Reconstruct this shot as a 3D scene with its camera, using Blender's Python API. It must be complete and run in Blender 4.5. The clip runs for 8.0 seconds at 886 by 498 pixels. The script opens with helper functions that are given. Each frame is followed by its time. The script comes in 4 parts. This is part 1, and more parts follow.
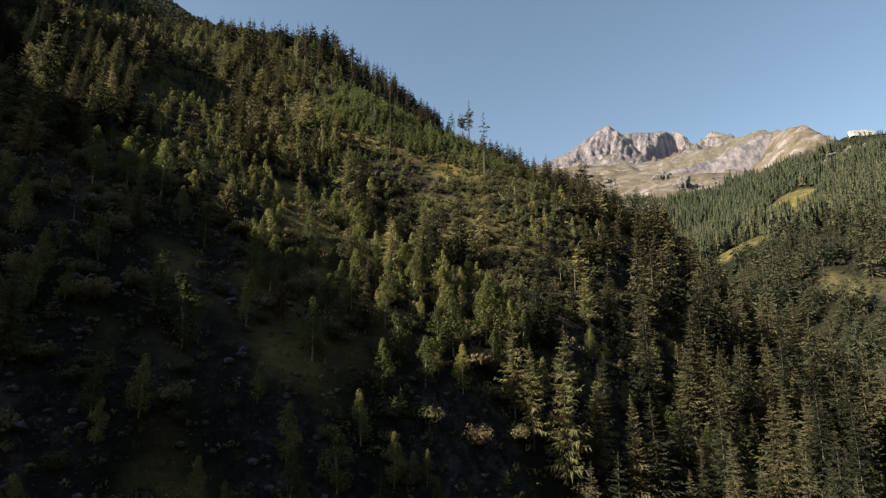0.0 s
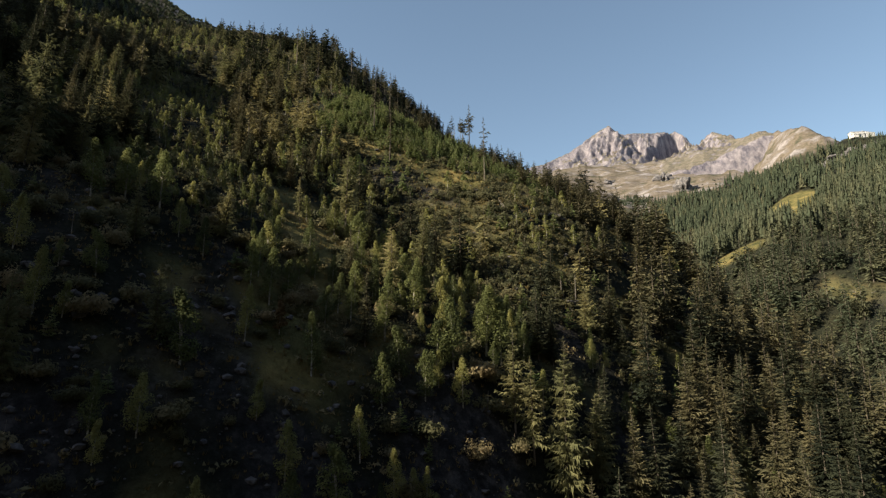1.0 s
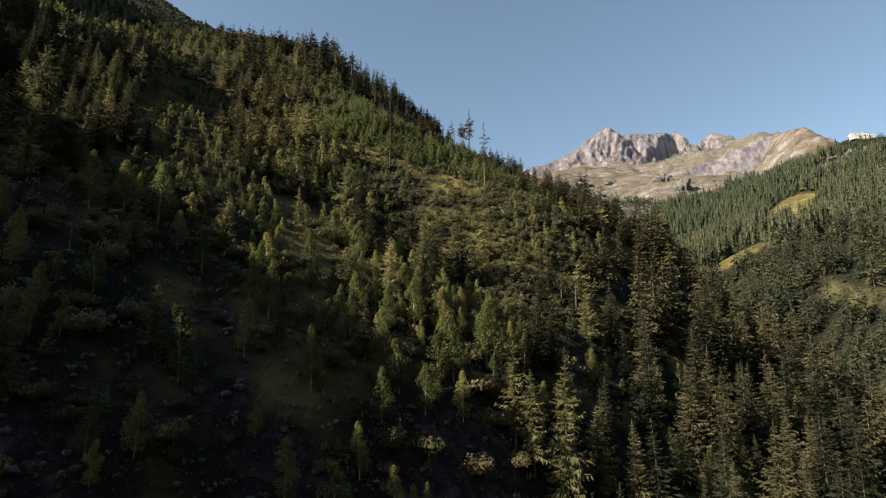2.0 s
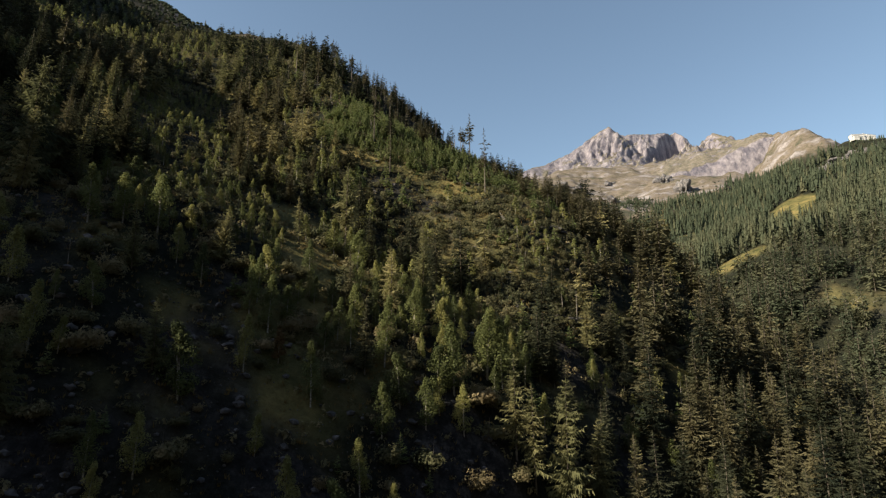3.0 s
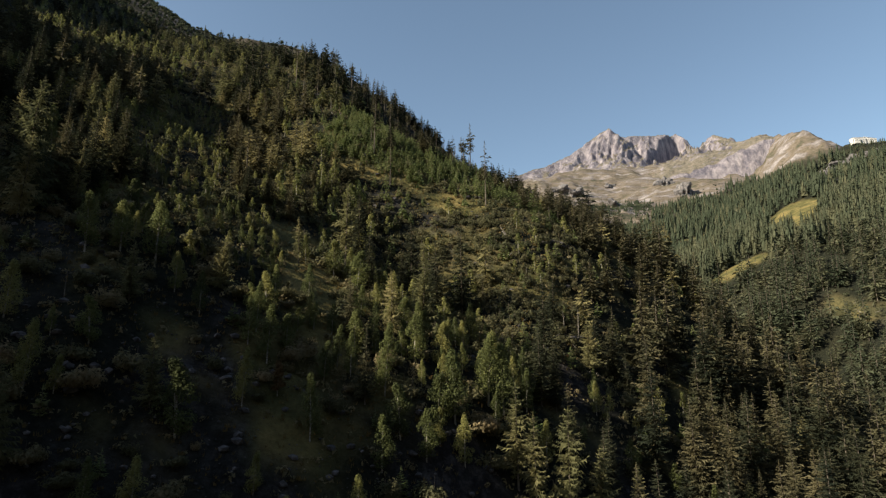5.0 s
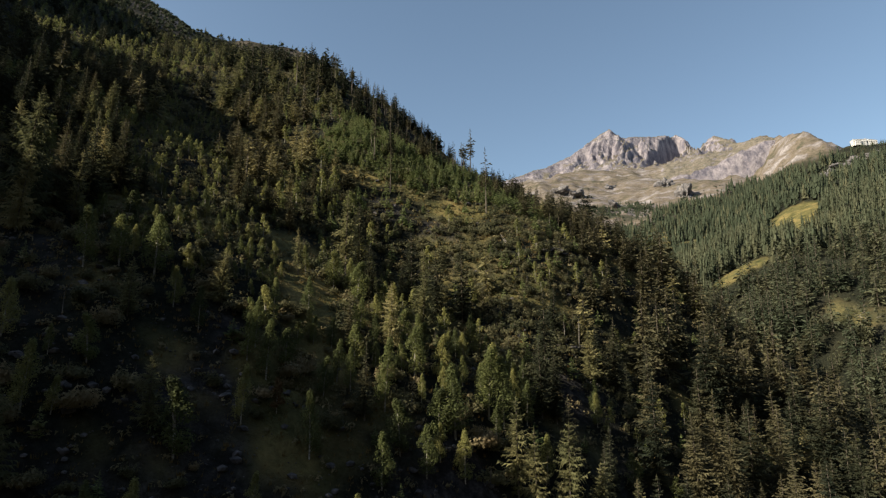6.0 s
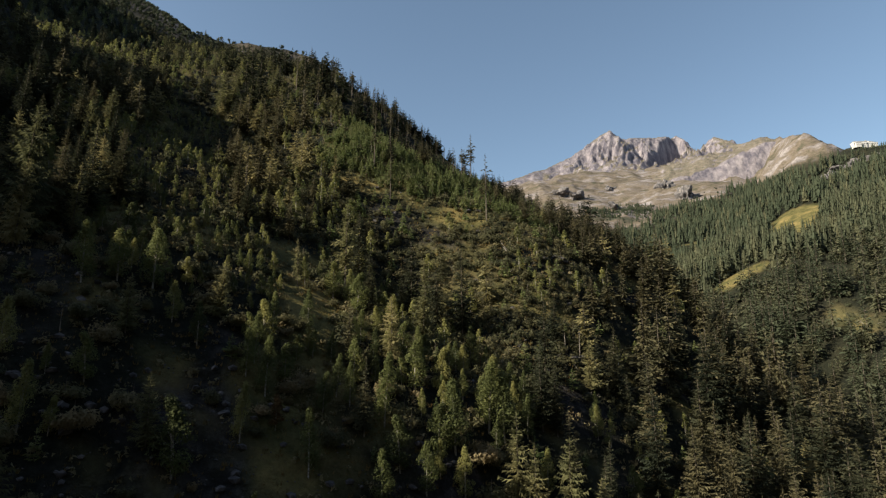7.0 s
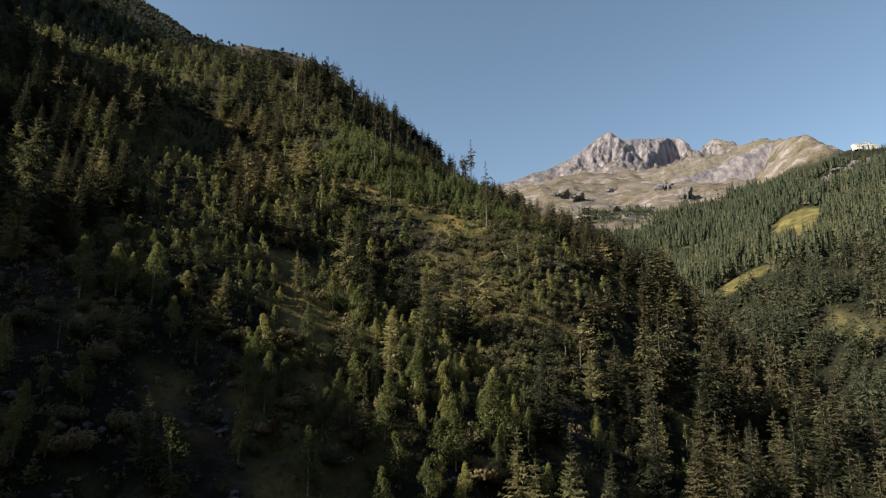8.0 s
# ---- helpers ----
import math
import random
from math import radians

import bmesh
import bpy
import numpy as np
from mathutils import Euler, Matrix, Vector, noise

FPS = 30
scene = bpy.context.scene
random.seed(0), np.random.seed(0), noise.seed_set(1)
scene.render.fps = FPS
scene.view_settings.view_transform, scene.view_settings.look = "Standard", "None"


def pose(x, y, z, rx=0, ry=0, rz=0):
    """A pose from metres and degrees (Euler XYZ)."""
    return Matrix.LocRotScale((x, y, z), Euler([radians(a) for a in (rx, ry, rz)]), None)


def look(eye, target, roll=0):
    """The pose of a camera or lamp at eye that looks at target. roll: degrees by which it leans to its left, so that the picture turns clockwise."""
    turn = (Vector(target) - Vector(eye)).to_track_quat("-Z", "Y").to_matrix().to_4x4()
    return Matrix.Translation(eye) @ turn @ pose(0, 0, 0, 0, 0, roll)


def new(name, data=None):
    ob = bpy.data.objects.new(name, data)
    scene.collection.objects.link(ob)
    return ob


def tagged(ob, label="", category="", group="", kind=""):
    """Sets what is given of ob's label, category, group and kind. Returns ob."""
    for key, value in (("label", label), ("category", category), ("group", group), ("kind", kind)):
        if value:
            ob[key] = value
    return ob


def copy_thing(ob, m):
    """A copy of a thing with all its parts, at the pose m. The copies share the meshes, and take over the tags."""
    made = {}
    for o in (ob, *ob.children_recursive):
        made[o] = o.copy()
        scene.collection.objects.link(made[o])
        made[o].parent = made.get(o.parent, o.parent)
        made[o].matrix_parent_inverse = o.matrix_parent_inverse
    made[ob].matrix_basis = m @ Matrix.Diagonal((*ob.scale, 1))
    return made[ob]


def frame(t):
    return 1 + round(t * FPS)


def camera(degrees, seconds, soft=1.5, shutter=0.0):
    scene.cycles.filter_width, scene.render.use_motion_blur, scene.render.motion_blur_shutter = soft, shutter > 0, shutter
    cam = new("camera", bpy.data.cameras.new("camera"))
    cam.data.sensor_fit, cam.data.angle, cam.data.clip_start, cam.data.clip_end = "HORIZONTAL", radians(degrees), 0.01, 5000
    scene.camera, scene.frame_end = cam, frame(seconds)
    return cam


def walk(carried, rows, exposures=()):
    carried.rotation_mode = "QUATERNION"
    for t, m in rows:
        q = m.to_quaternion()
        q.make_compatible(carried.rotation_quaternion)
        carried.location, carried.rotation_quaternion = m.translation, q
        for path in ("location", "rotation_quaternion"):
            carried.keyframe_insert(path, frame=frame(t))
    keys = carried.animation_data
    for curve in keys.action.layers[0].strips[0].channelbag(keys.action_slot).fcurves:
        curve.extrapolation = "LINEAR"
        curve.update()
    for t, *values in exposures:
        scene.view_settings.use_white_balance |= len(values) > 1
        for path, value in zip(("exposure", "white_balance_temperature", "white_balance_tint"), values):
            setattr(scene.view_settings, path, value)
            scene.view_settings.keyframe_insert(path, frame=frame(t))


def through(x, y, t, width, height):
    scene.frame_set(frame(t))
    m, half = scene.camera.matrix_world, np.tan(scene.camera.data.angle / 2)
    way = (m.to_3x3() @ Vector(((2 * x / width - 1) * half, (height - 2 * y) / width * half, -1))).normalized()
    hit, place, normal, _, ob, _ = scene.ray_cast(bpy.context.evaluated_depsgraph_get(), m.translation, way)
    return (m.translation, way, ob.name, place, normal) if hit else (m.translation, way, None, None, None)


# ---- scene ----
cam = camera(72.0, 8.0, soft=1.25)
METRES, EYE, TILT, LEAN, TURN = 20.0, 40.0, 13.5, 0.0, 0.0
AHEAD = 1.381  # the narrower lens lengthens the share of the rise that goes along the view
ROWS = [
    (0.0, 0.0, 0.0, 0.0, 0.0, 0.0, -0.0),
    (0.5, 0.001, 0.0105, 0.0542, 0.0, -0.01, -0.0),
    (1.0, 0.0016, 0.021, 0.1143, 0.01, 0.01, -0.01),
    (1.5, 0.0016, 0.0311, 0.1694, 0.01, 0.02, -0.01),
    (3.0, -0.0044, 0.0619, 0.3495, 0.01, -0.03, -0.03),
    (3.5, -0.0069, 0.0714, 0.4068, 0.02, -0.03, -0.01),
    (4.0, -0.0091, 0.082, 0.4721, 0.03, -0.03, 0.0),
    (4.5, -0.01, 0.0922, 0.5336, 0.03, -0.0, -0.0),
    (6.0, -0.0099, 0.1245, 0.727, 0.06, 0.0, -0.03),
    (6.5, -0.0097, 0.1355, 0.7887, 0.07, 0.02, -0.04),
    (7.0, -0.0102, 0.1471, 0.8551, 0.07, 0.03, -0.05),
    (7.5, -0.0112, 0.1582, 0.9177, 0.07, 0.04, -0.06),
    (8.0, -0.0124, 0.1697, 0.9852, 0.08, 0.05, -0.08),
]
walk(cam, [(t, pose(0, 0, EYE, TILT, LEAN, TURN) @ pose(METRES * x, METRES * AHEAD * y, METRES * z, 90 + pitch, roll, yaw)) for t, x, y, z, yaw, pitch, roll in ROWS],
     exposures=[(0.0, 1.26, 7350, 3), (8.0, 1.04, 7050, 3)])

# ---- world, sun ----
SUN_AZ, SUN_EL = 248.0, 30.0   # degrees: the bearing that the sun shines from (0 ahead, 90 to the right), and its height
SUN_TO = Vector((math.sin(radians(SUN_AZ)) * math.cos(radians(SUN_EL)), math.cos(radians(SUN_AZ)) * math.cos(radians(SUN_EL)), math.sin(radians(SUN_EL))))
world = bpy.data.worlds.new("sky")
scene.world = world
world.use_nodes = True
wn = world.node_tree.nodes
wn.clear()
sky = wn.new("ShaderNodeTexSky")
sky.sky_type, sky.sun_disc = "NISHITA", False
sky.sun_elevation, sky.sun_rotation = radians(SUN_EL), radians(SUN_AZ)
sky.altitude, sky.air_density, sky.dust_density, sky.ozone_density = 1400, 1.0, 2.0, 0.5
bg = wn.new("ShaderNodeBackground")
bg.inputs["Strength"].default_value = 0.092
wout = wn.new("ShaderNodeOutputWorld")
world.node_tree.links.new(sky.outputs[0], bg.inputs["Color"])
world.node_tree.links.new(bg.outputs[0], wout.inputs["Surface"])
sun_data = bpy.data.lights.new("sun", "SUN")
sun_data.energy, sun_data.angle, sun_data.color = 5.0, radians(0.53), (1.0, 0.89, 0.75)
sun = new("sun", sun_data)
sun.matrix_world = look(SUN_TO * 1000, (0, 0, 0))


# ---- the lie of the land ----
def lattice(ix, iy, seed):
    h = (ix.astype(np.int64) * 374761393 + iy.astype(np.int64) * 668265263 + seed * 974634521) & 0xFFFFFFFF
    h = ((h ^ (h >> 13)) * 1274126177) & 0xFFFFFFFF
    return ((h ^ (h >> 16)) & 0xFFFF) / 65535.0


def value_noise(x, y, seed):
    fx, fy = np.floor(x), np.floor(y)
    u, v = x - fx, y - fy
    u, v = u * u * u * (u * (6 * u - 15) + 10), v * v * v * (v * (6 * v - 15) + 10)
    a, b = lattice(fx, fy, seed), lattice(fx + 1, fy, seed)
    c, d = lattice(fx, fy + 1, seed), lattice(fx + 1, fy + 1, seed)
    return (a + (b - a) * u) * (1 - v) + (c + (d - c) * u) * v


def fbm(x, y, size, octaves=4, seed=1, gain=0.5, ridged=False):
    """Fractal noise about 0, within about 1 either way."""
    total, amp, norm = 0.0, 1.0, 0.0
    for k in range(octaves):
        f, a = 2.03 ** k / size, 0.6 * k
        n = value_noise((x * math.cos(a) - y * math.sin(a)) * f + 17.3 * k, (x * math.sin(a) + y * math.cos(a)) * f - 5.1 * k, seed + k) * 2 - 1
        total = total + amp * (1 - 2 * np.abs(n) if ridged else n)
        norm += amp
        amp *= gain
    return total / norm


def softplus(v, w):
    return np.logaddexp(0, v / w) * w


def soft_max(a, b, w):
    return np.logaddexp(a / w, b / w) * w


def hump(x, y, cx, cy, r):
    return np.exp(-((x - cx) ** 2 + (y - cy) ** 2) / (2 * r * r))


def along_ridge(x, y, line, fall):
    """Height of a mountain whose crest runs along line (x, y, z) and falls by fall to both sides."""
    best = np.full(np.shape(x), -1e4)
    for (x0, y0, z0), (x1, y1, z1) in zip(line, line[1:]):
        dx, dy = x1 - x0, y1 - y0
        k = np.clip(((x - x0) * dx + (y - y0) * dy) / (dx * dx + dy * dy), 0, 1)
        d = np.hypot(x - x0 - k * dx, y - y0 - k * dy)
        best = np.maximum(best, z0 + k * (z1 - z0) - fall * d)
    return best


RIGHT_RIDGE = [(900, 560, 380), (760, 760, 396), (657, 865, 427), (635, 890, 437), (684, 1000, 462), (737, 1080, 494), (775, 1160, 520), (810, 1300, 580), (830, 1480, 650), (835, 1760, 760)]
RIGHT_CREST = [(792, 1180, 568), (802, 1225, 610), (799, 1243, 630), (788, 1268, 632), (814, 1330, 664), (832, 1420, 694), (824, 1480, 724), (827, 1620, 750), (830, 1760, 790)]
BOWL_RIDGE = [(120, 1600, 600), (300, 1540, 612), (600, 1650, 690), (850, 1750, 760)]
BACK_DOME = [(-420, 540, 464), (-346, 565, 450), (-284, 570, 432), (-229, 585, 424), (-171, 590, 421), (-140, 590, 411), (-112, 590, 388), (-80, 581, 362), (-49, 536, 322), (-27, 471, 276)]
# unseen spur left of the view, added and notched to shade the hillside
SHADE_SPUR = [(-420, -420, 30), (-220, -60, 120), (-190, -10, 140), (-190, 5, 147), (-190, 12, 149), (-190, 16, 146), (-190, 18, 146), (-190, 21, 151), (-190, 25, 152), (-190, 27, 152), (-190, 30, 159), (-190, 33, 164), (-190, 36, 167), (-190, 42, 168), (-190, 50, 169), (-190, 60, 171), (-190, 75, 174), (-190, 92, 177), (-190, 112, 184), (-190, 174, 222), (-196, 200, 240), (-202, 222, 248), (-210, 240, 253), (-216, 262, 254)]
# unseen ridge, added out of view to throw shade on the upper gully
WEST_SHADE_RIDGE = [(-330, 320, 370), (-335, 380, 395), (-345, 440, 425)]
# unseen mountains behind the camera, added to hold sky light off the slope
SKYLIGHT_BLOCK_RIDGE = [(1000, 60, 700), (800, -150, 800), (440, -520, 880), (0, -780, 850), (-260, -930, 680), (-620, -800, 540)]


# swells and dips of the near hillside and of the opposite slope: x, y, reach, height
NEAR_SWELLS = [(140, 262, 24, -13), (168, 236, 24, -13), (122, 288, 22, -10), (-5, 172, 14, -9), (-22, 100, 24, -3.1), (35, 120, 24, -3.1), (-125, 190, 30, 3.8), (20, 150, 30, 5.0), (85, 150, 30, -3.2), (-10, 195, 30, -9.5), (70, 190, 30, 4.2), (10, 225, 30, -2.9), (-50, 215, 30, 3.3), (-45, 255, 30, 10.1), (95, 215, 30, -9.0), (130, 220, 30, -5.4), (-80, 290, 40, 8.9), (-30, 300, 40, -3.6), (20, 290, 40, -4.7), (-145, 335, 40, -3.0), (-115, 385, 40, 6.1), (-60, 380, 40, -4.2), (-10, 345, 40, 6.3), (50, 315, 40, 5.8), (90, 290, 40, 15.9), (-165, 420, 40, 20.0)]
FAR_SWELLS = [(140, 262, 24, -13), (168, 236, 24, -13), (180, 330, 55, 9.0), (215, 300, 55, -9.1), (245, 365, 55, 3.7), (215, 430, 80, 10.2), (350, 470, 80, 13.8), (380, 610, 80, 12.6), (310, 730, 80, 4.1)]


def hill_z(x, y):
    """The near hillside: a steep plane that faces the valley, with a spur, a gully and a crest behind which it drops."""
    z = 68.5 - 0.437 * x + 0.611 * (y - 150)
    z = z + 17 * hump(x, y, 24, 212, 30) - 11 * hump(x, y, 60, 140, 35) + 5 * hump(x, y, -52, 108, 22) - 12 * hump(x, y, -80, 225, 24)
    z = z + 9 * hump(x, y, -95, 155, 32) + 5 * hump(x, y, -60, 108, 22) + 10 * hump(x, y, -28, 235, 28) + 12 * hump(x, y, 15, 265, 25) + 4 * hump(x, y, 0, 138, 22)
    z = z + 6 * hump(x, y, 34, 200, 18) + 22 * hump(x, y, -60, 350, 45) + 4 * hump(x, y, -130, 195, 35) - 6 * hump(x, y, 85, 198, 25)
    z = z + 14 * hump(x, y, 92, 230, 30) - 20 * hump(x, y, -190, 430, 70) + 9 * hump(x, y, -108, 325, 45) - 6 * hump(x, y, -84, 205, 18) - 9 * hump(x, y, -106, 268, 22)
    z = z - 0.85 * softplus(92 - (0.81 * y - 0.58 * x), 5) / (1 + np.exp((x - 38) / 7))
    for cx, cy, r, up in NEAR_SWELLS:
        z = z + up * hump(x, y, cx, cy, r)
    z = z - 1.25 * softplus(0.623 * x + 0.782 * y - 268, 7)
    return z


def land_z(x, y):
    x, y = np.asarray(x, float), np.asarray(y, float)
    near = np.exp(-(np.maximum(np.hypot(x, y) - 350, 0) / 250) ** 2)
    z = hill_z(x, y) + near * (3.0 * fbm(x, y, 38, 3, 5) + 1.5 * fbm(x, y, 9, 3, 9, ridged=True))
    dome = along_ridge(x, y, BACK_DOME, 1.3) + 6 * fbm(x, y, 60, 4, 21)
    z = soft_max(z, dome, 5)
    z = soft_max(z, along_ridge(x, y, SHADE_SPUR, 2.2) + 2 * fbm(x, y, 25, 3, 31), 2)
    z = soft_max(z, along_ridge(x, y, WEST_SHADE_RIDGE, 1.4) + 3 * fbm(x, y, 40, 3, 33), 4)
    right = np.maximum(along_ridge(x, y, RIGHT_RIDGE, 0.51), along_ridge(x, y, RIGHT_CREST, 1.1))
    right = right + 14 * fbm(x, y, 160, 4, 41) * np.clip((y - 300) / 300, 0, 1) * np.clip((470 - right) / 60, 0.1, 1) + 4 * fbm(x, y, 40, 3, 45)
    high = np.clip((right - 420) / 60, 0, 1)
    right = right + 14 * high * (fbm(x, y, 55, 5, 47, 0.55, True) - 0.65) + 9 * high * (fbm(0.22 * x, 0.97 * y - 0.2 * x, 26, 4, 49, 0.6, True) - 0.65)
    for cx, cy, r, up in FAR_SWELLS:
        right = right + up * hump(x, y, cx, cy, r)
    right = right + 20 * hump(x, y, 225, 350, 90) - 22 * hump(x, y, 310, 740, 120)
    bowl = along_ridge(x, y, BOWL_RIDGE, 0.48) + 22 * fbm(x, y, 190, 5, 51) + 10 * fbm(x, y, 90, 4, 55, ridged=True) + 6 * fbm(0.5 * x, y, 34, 4, 57, 0.6, True)
    z = soft_max(z, soft_max(right, bowl, 8), 5)
    z = soft_max(z, along_ridge(x, y, SKYLIGHT_BLOCK_RIDGE, 1.4) + 12 * fbm(x, y, 150, 3, 65), 8)
    return soft_max(z, -42 + 3 * fbm(x, y, 120, 3, 61), 8)
# ---- end of the land ----


def land(x, y):
    return float(land_z(np.array([x]), np.array([y]))[0])


def meshed(name, verts, tris, material, smooth=False):
    """A mesh of triangles from two arrays."""
    verts, tris = np.asarray(verts, np.float32), np.asarray(tris, np.int32)
    me = bpy.data.meshes.new(name)
    me.vertices.add(len(verts))
    me.vertices.foreach_set("co", verts.ravel())
    me.loops.add(tris.size)
    me.loops.foreach_set("vertex_index", tris.ravel())
    me.polygons.add(len(tris))
    me.polygons.foreach_set("loop_start", np.arange(0, tris.size, tris.shape[1], dtype=np.int32))
    me.polygons.foreach_set("use_smooth", np.full(len(tris), smooth))
    me.update(calc_edges=True)
    me.materials.append(material)
    return me


# ---- materials ----
def material(name):
    m = bpy.data.materials.new(name)
    m.use_nodes = True
    nt = m.node_tree
    return m, nt, nt.nodes["Principled BSDF"]


def node(nt, kind, **inputs):
    n = nt.nodes.new(kind)
    for key, value in inputs.items():
        n.inputs[key.replace("_", " ")].default_value = value
    return n


def noise_at(nt, size, detail=4, rough=0.55, stretch=None):
    """Noise over the world's metres, whose features are about size across."""
    geo = nt.nodes.new("ShaderNodeNewGeometry")
    n = node(nt, "ShaderNodeTexNoise", Scale=1.0 / size, Detail=detail, Roughness=rough)
    if stretch:
        mp = nt.nodes.new("ShaderNodeMapping")
        mp.inputs["Scale"].default_value = stretch
        nt.links.new(geo.outputs["Position"], mp.inputs["Vector"])
        nt.links.new(mp.outputs[0], n.inputs["Vector"])
    else:
        nt.links.new(geo.outputs["Position"], n.inputs["Vector"])
    return n.outputs["Fac"]


def ramp(nt, fac, stops):
    r = nt.nodes.new("ShaderNodeValToRGB")
    while len(r.color_ramp.elements) < len(stops):
        r.color_ramp.elements.new(0.5)
    for e, (p, c) in zip(r.color_ramp.elements, stops):
        e.position, e.color = p, (*c, 1) if len(c) == 3 else c
    nt.links.new(fac, r.inputs["Fac"])
    return r.outputs["Color"]


def mix(nt, fac, a, b, mode="MIX"):
    n = nt.nodes.new("ShaderNodeMix")
    n.data_type, n.blend_type = "RGBA", mode
    for sock, v in ((n.inputs[0], fac), (n.inputs[6], a), (n.inputs[7], b)):
        if isinstance(v, bpy.types.NodeSocket):
            nt.links.new(v, sock)
        else:
            sock.default_value = v if isinstance(v, (int, float)) else (*v, 1)
    return n.outputs[2]


def bump(nt, bsdf, fac, strength, distance):
    b = node(nt, "ShaderNodeBump", Strength=strength, Distance=distance)
    nt.links.new(fac, b.inputs["Height"])
    nt.links.new(b.outputs[0], bsdf.inputs["Normal"])


def foliage(name, dark, mid, light, through=0.25, patch=9.0):
    m, nt, bsdf = material(name)
    info = nt.nodes.new("ShaderNodeObjectInfo")
    add = nt.nodes.new("ShaderNodeMath")
    add.operation = "MULTIPLY_ADD"
    nt.links.new(info.outputs["Random"], add.inputs[0])
    add.inputs[1].default_value = 0.45
    nt.links.new(noise_at(nt, patch, 5, 0.7), add.inputs[2])
    col = ramp(nt, add.outputs[0], [(0.38, dark), (0.7, mid), (1.0, light)])
    isl = nt.nodes.new("ShaderNodeNewGeometry")
    col = mix(nt, 0.4, col, ramp(nt, isl.outputs["Random Per Island"], [(0.0, (0.6, 0.6, 0.6)), (1.0, (1, 1, 1))]), "MULTIPLY")
    nt.links.new(col, bsdf.inputs["Base Color"])
    bsdf.inputs["Roughness"].default_value = 0.75
    bsdf.inputs["Specular IOR Level"].default_value = 0.08
    tl = nt.nodes.new("ShaderNodeBsdfTranslucent")
    nt.links.new(col, tl.inputs["Color"])
    ms = nt.nodes.new("ShaderNodeMixShader")
    ms.inputs[0].default_value = through
    nt.links.new(bsdf.outputs[0], ms.inputs[1])
    nt.links.new(tl.outputs[0], ms.inputs[2])
    nt.links.new(ms.outputs[0], nt.nodes["Material Output"].inputs["Surface"])
    return m


SPRUCE = foliage("spruce_needles", (0.014, 0.021, 0.016), (0.050, 0.054, 0.034), (0.132, 0.117, 0.068), 0.25)
LARCH = foliage("larch_needles", (0.050, 0.060, 0.034), (0.138, 0.138, 0.070), (0.275, 0.240, 0.122), 0.35)
BIRCH = foliage("birch_leaves", (0.046, 0.058, 0.030), (0.136, 0.156, 0.064), (0.290, 0.276, 0.108), 0.45)
# far copies of the needle colours, with crown self-shade and haze put in
FAR_SHADE_CANOPY = foliage("far_shade_conifer", (0.030, 0.043, 0.030), (0.056, 0.070, 0.046), (0.100, 0.106, 0.068), 0.2, 25)
FAR_SHADE_LARCH = foliage("far_shade_larch", (0.040, 0.054, 0.035), (0.070, 0.080, 0.050), (0.112, 0.112, 0.070), 0.2, 25)
YOUNG_GREEN = foliage("young_needles", (0.080, 0.110, 0.046), (0.150, 0.186, 0.080), (0.225, 0.240, 0.108), 0.35)
SHRUB = foliage("shrub_leaves", (0.062, 0.073, 0.044), (0.156, 0.146, 0.082), (0.295, 0.232, 0.140), 0.45)
RUST = foliage("rusty_leaves", (0.060, 0.042, 0.022), (0.100, 0.066, 0.032), (0.150, 0.094, 0.046), 0.3)


def bark_material(name, a, b, bands=False):
    m, nt, bsdf = material(name)
    fac = noise_at(nt, 0.5, 5, 0.7, (1, 1, 3.0 if bands else 0.35))
    nt.links.new(ramp(nt, fac, [(0.35, a), (0.62, b)]), bsdf.inputs["Base Color"])
    bsdf.inputs["Roughness"].default_value = 0.9
    bump(nt, bsdf, fac, 0.5, 0.03)
    return m


BARK = bark_material("bark", (0.045, 0.038, 0.032), (0.150, 0.125, 0.105))
BIRCH_BARK = bark_material("birch_bark", (0.09, 0.08, 0.07), (0.36, 0.34, 0.30), True)
DEADWOOD = bark_material("dead_wood", (0.09, 0.08, 0.074), (0.25, 0.225, 0.205))


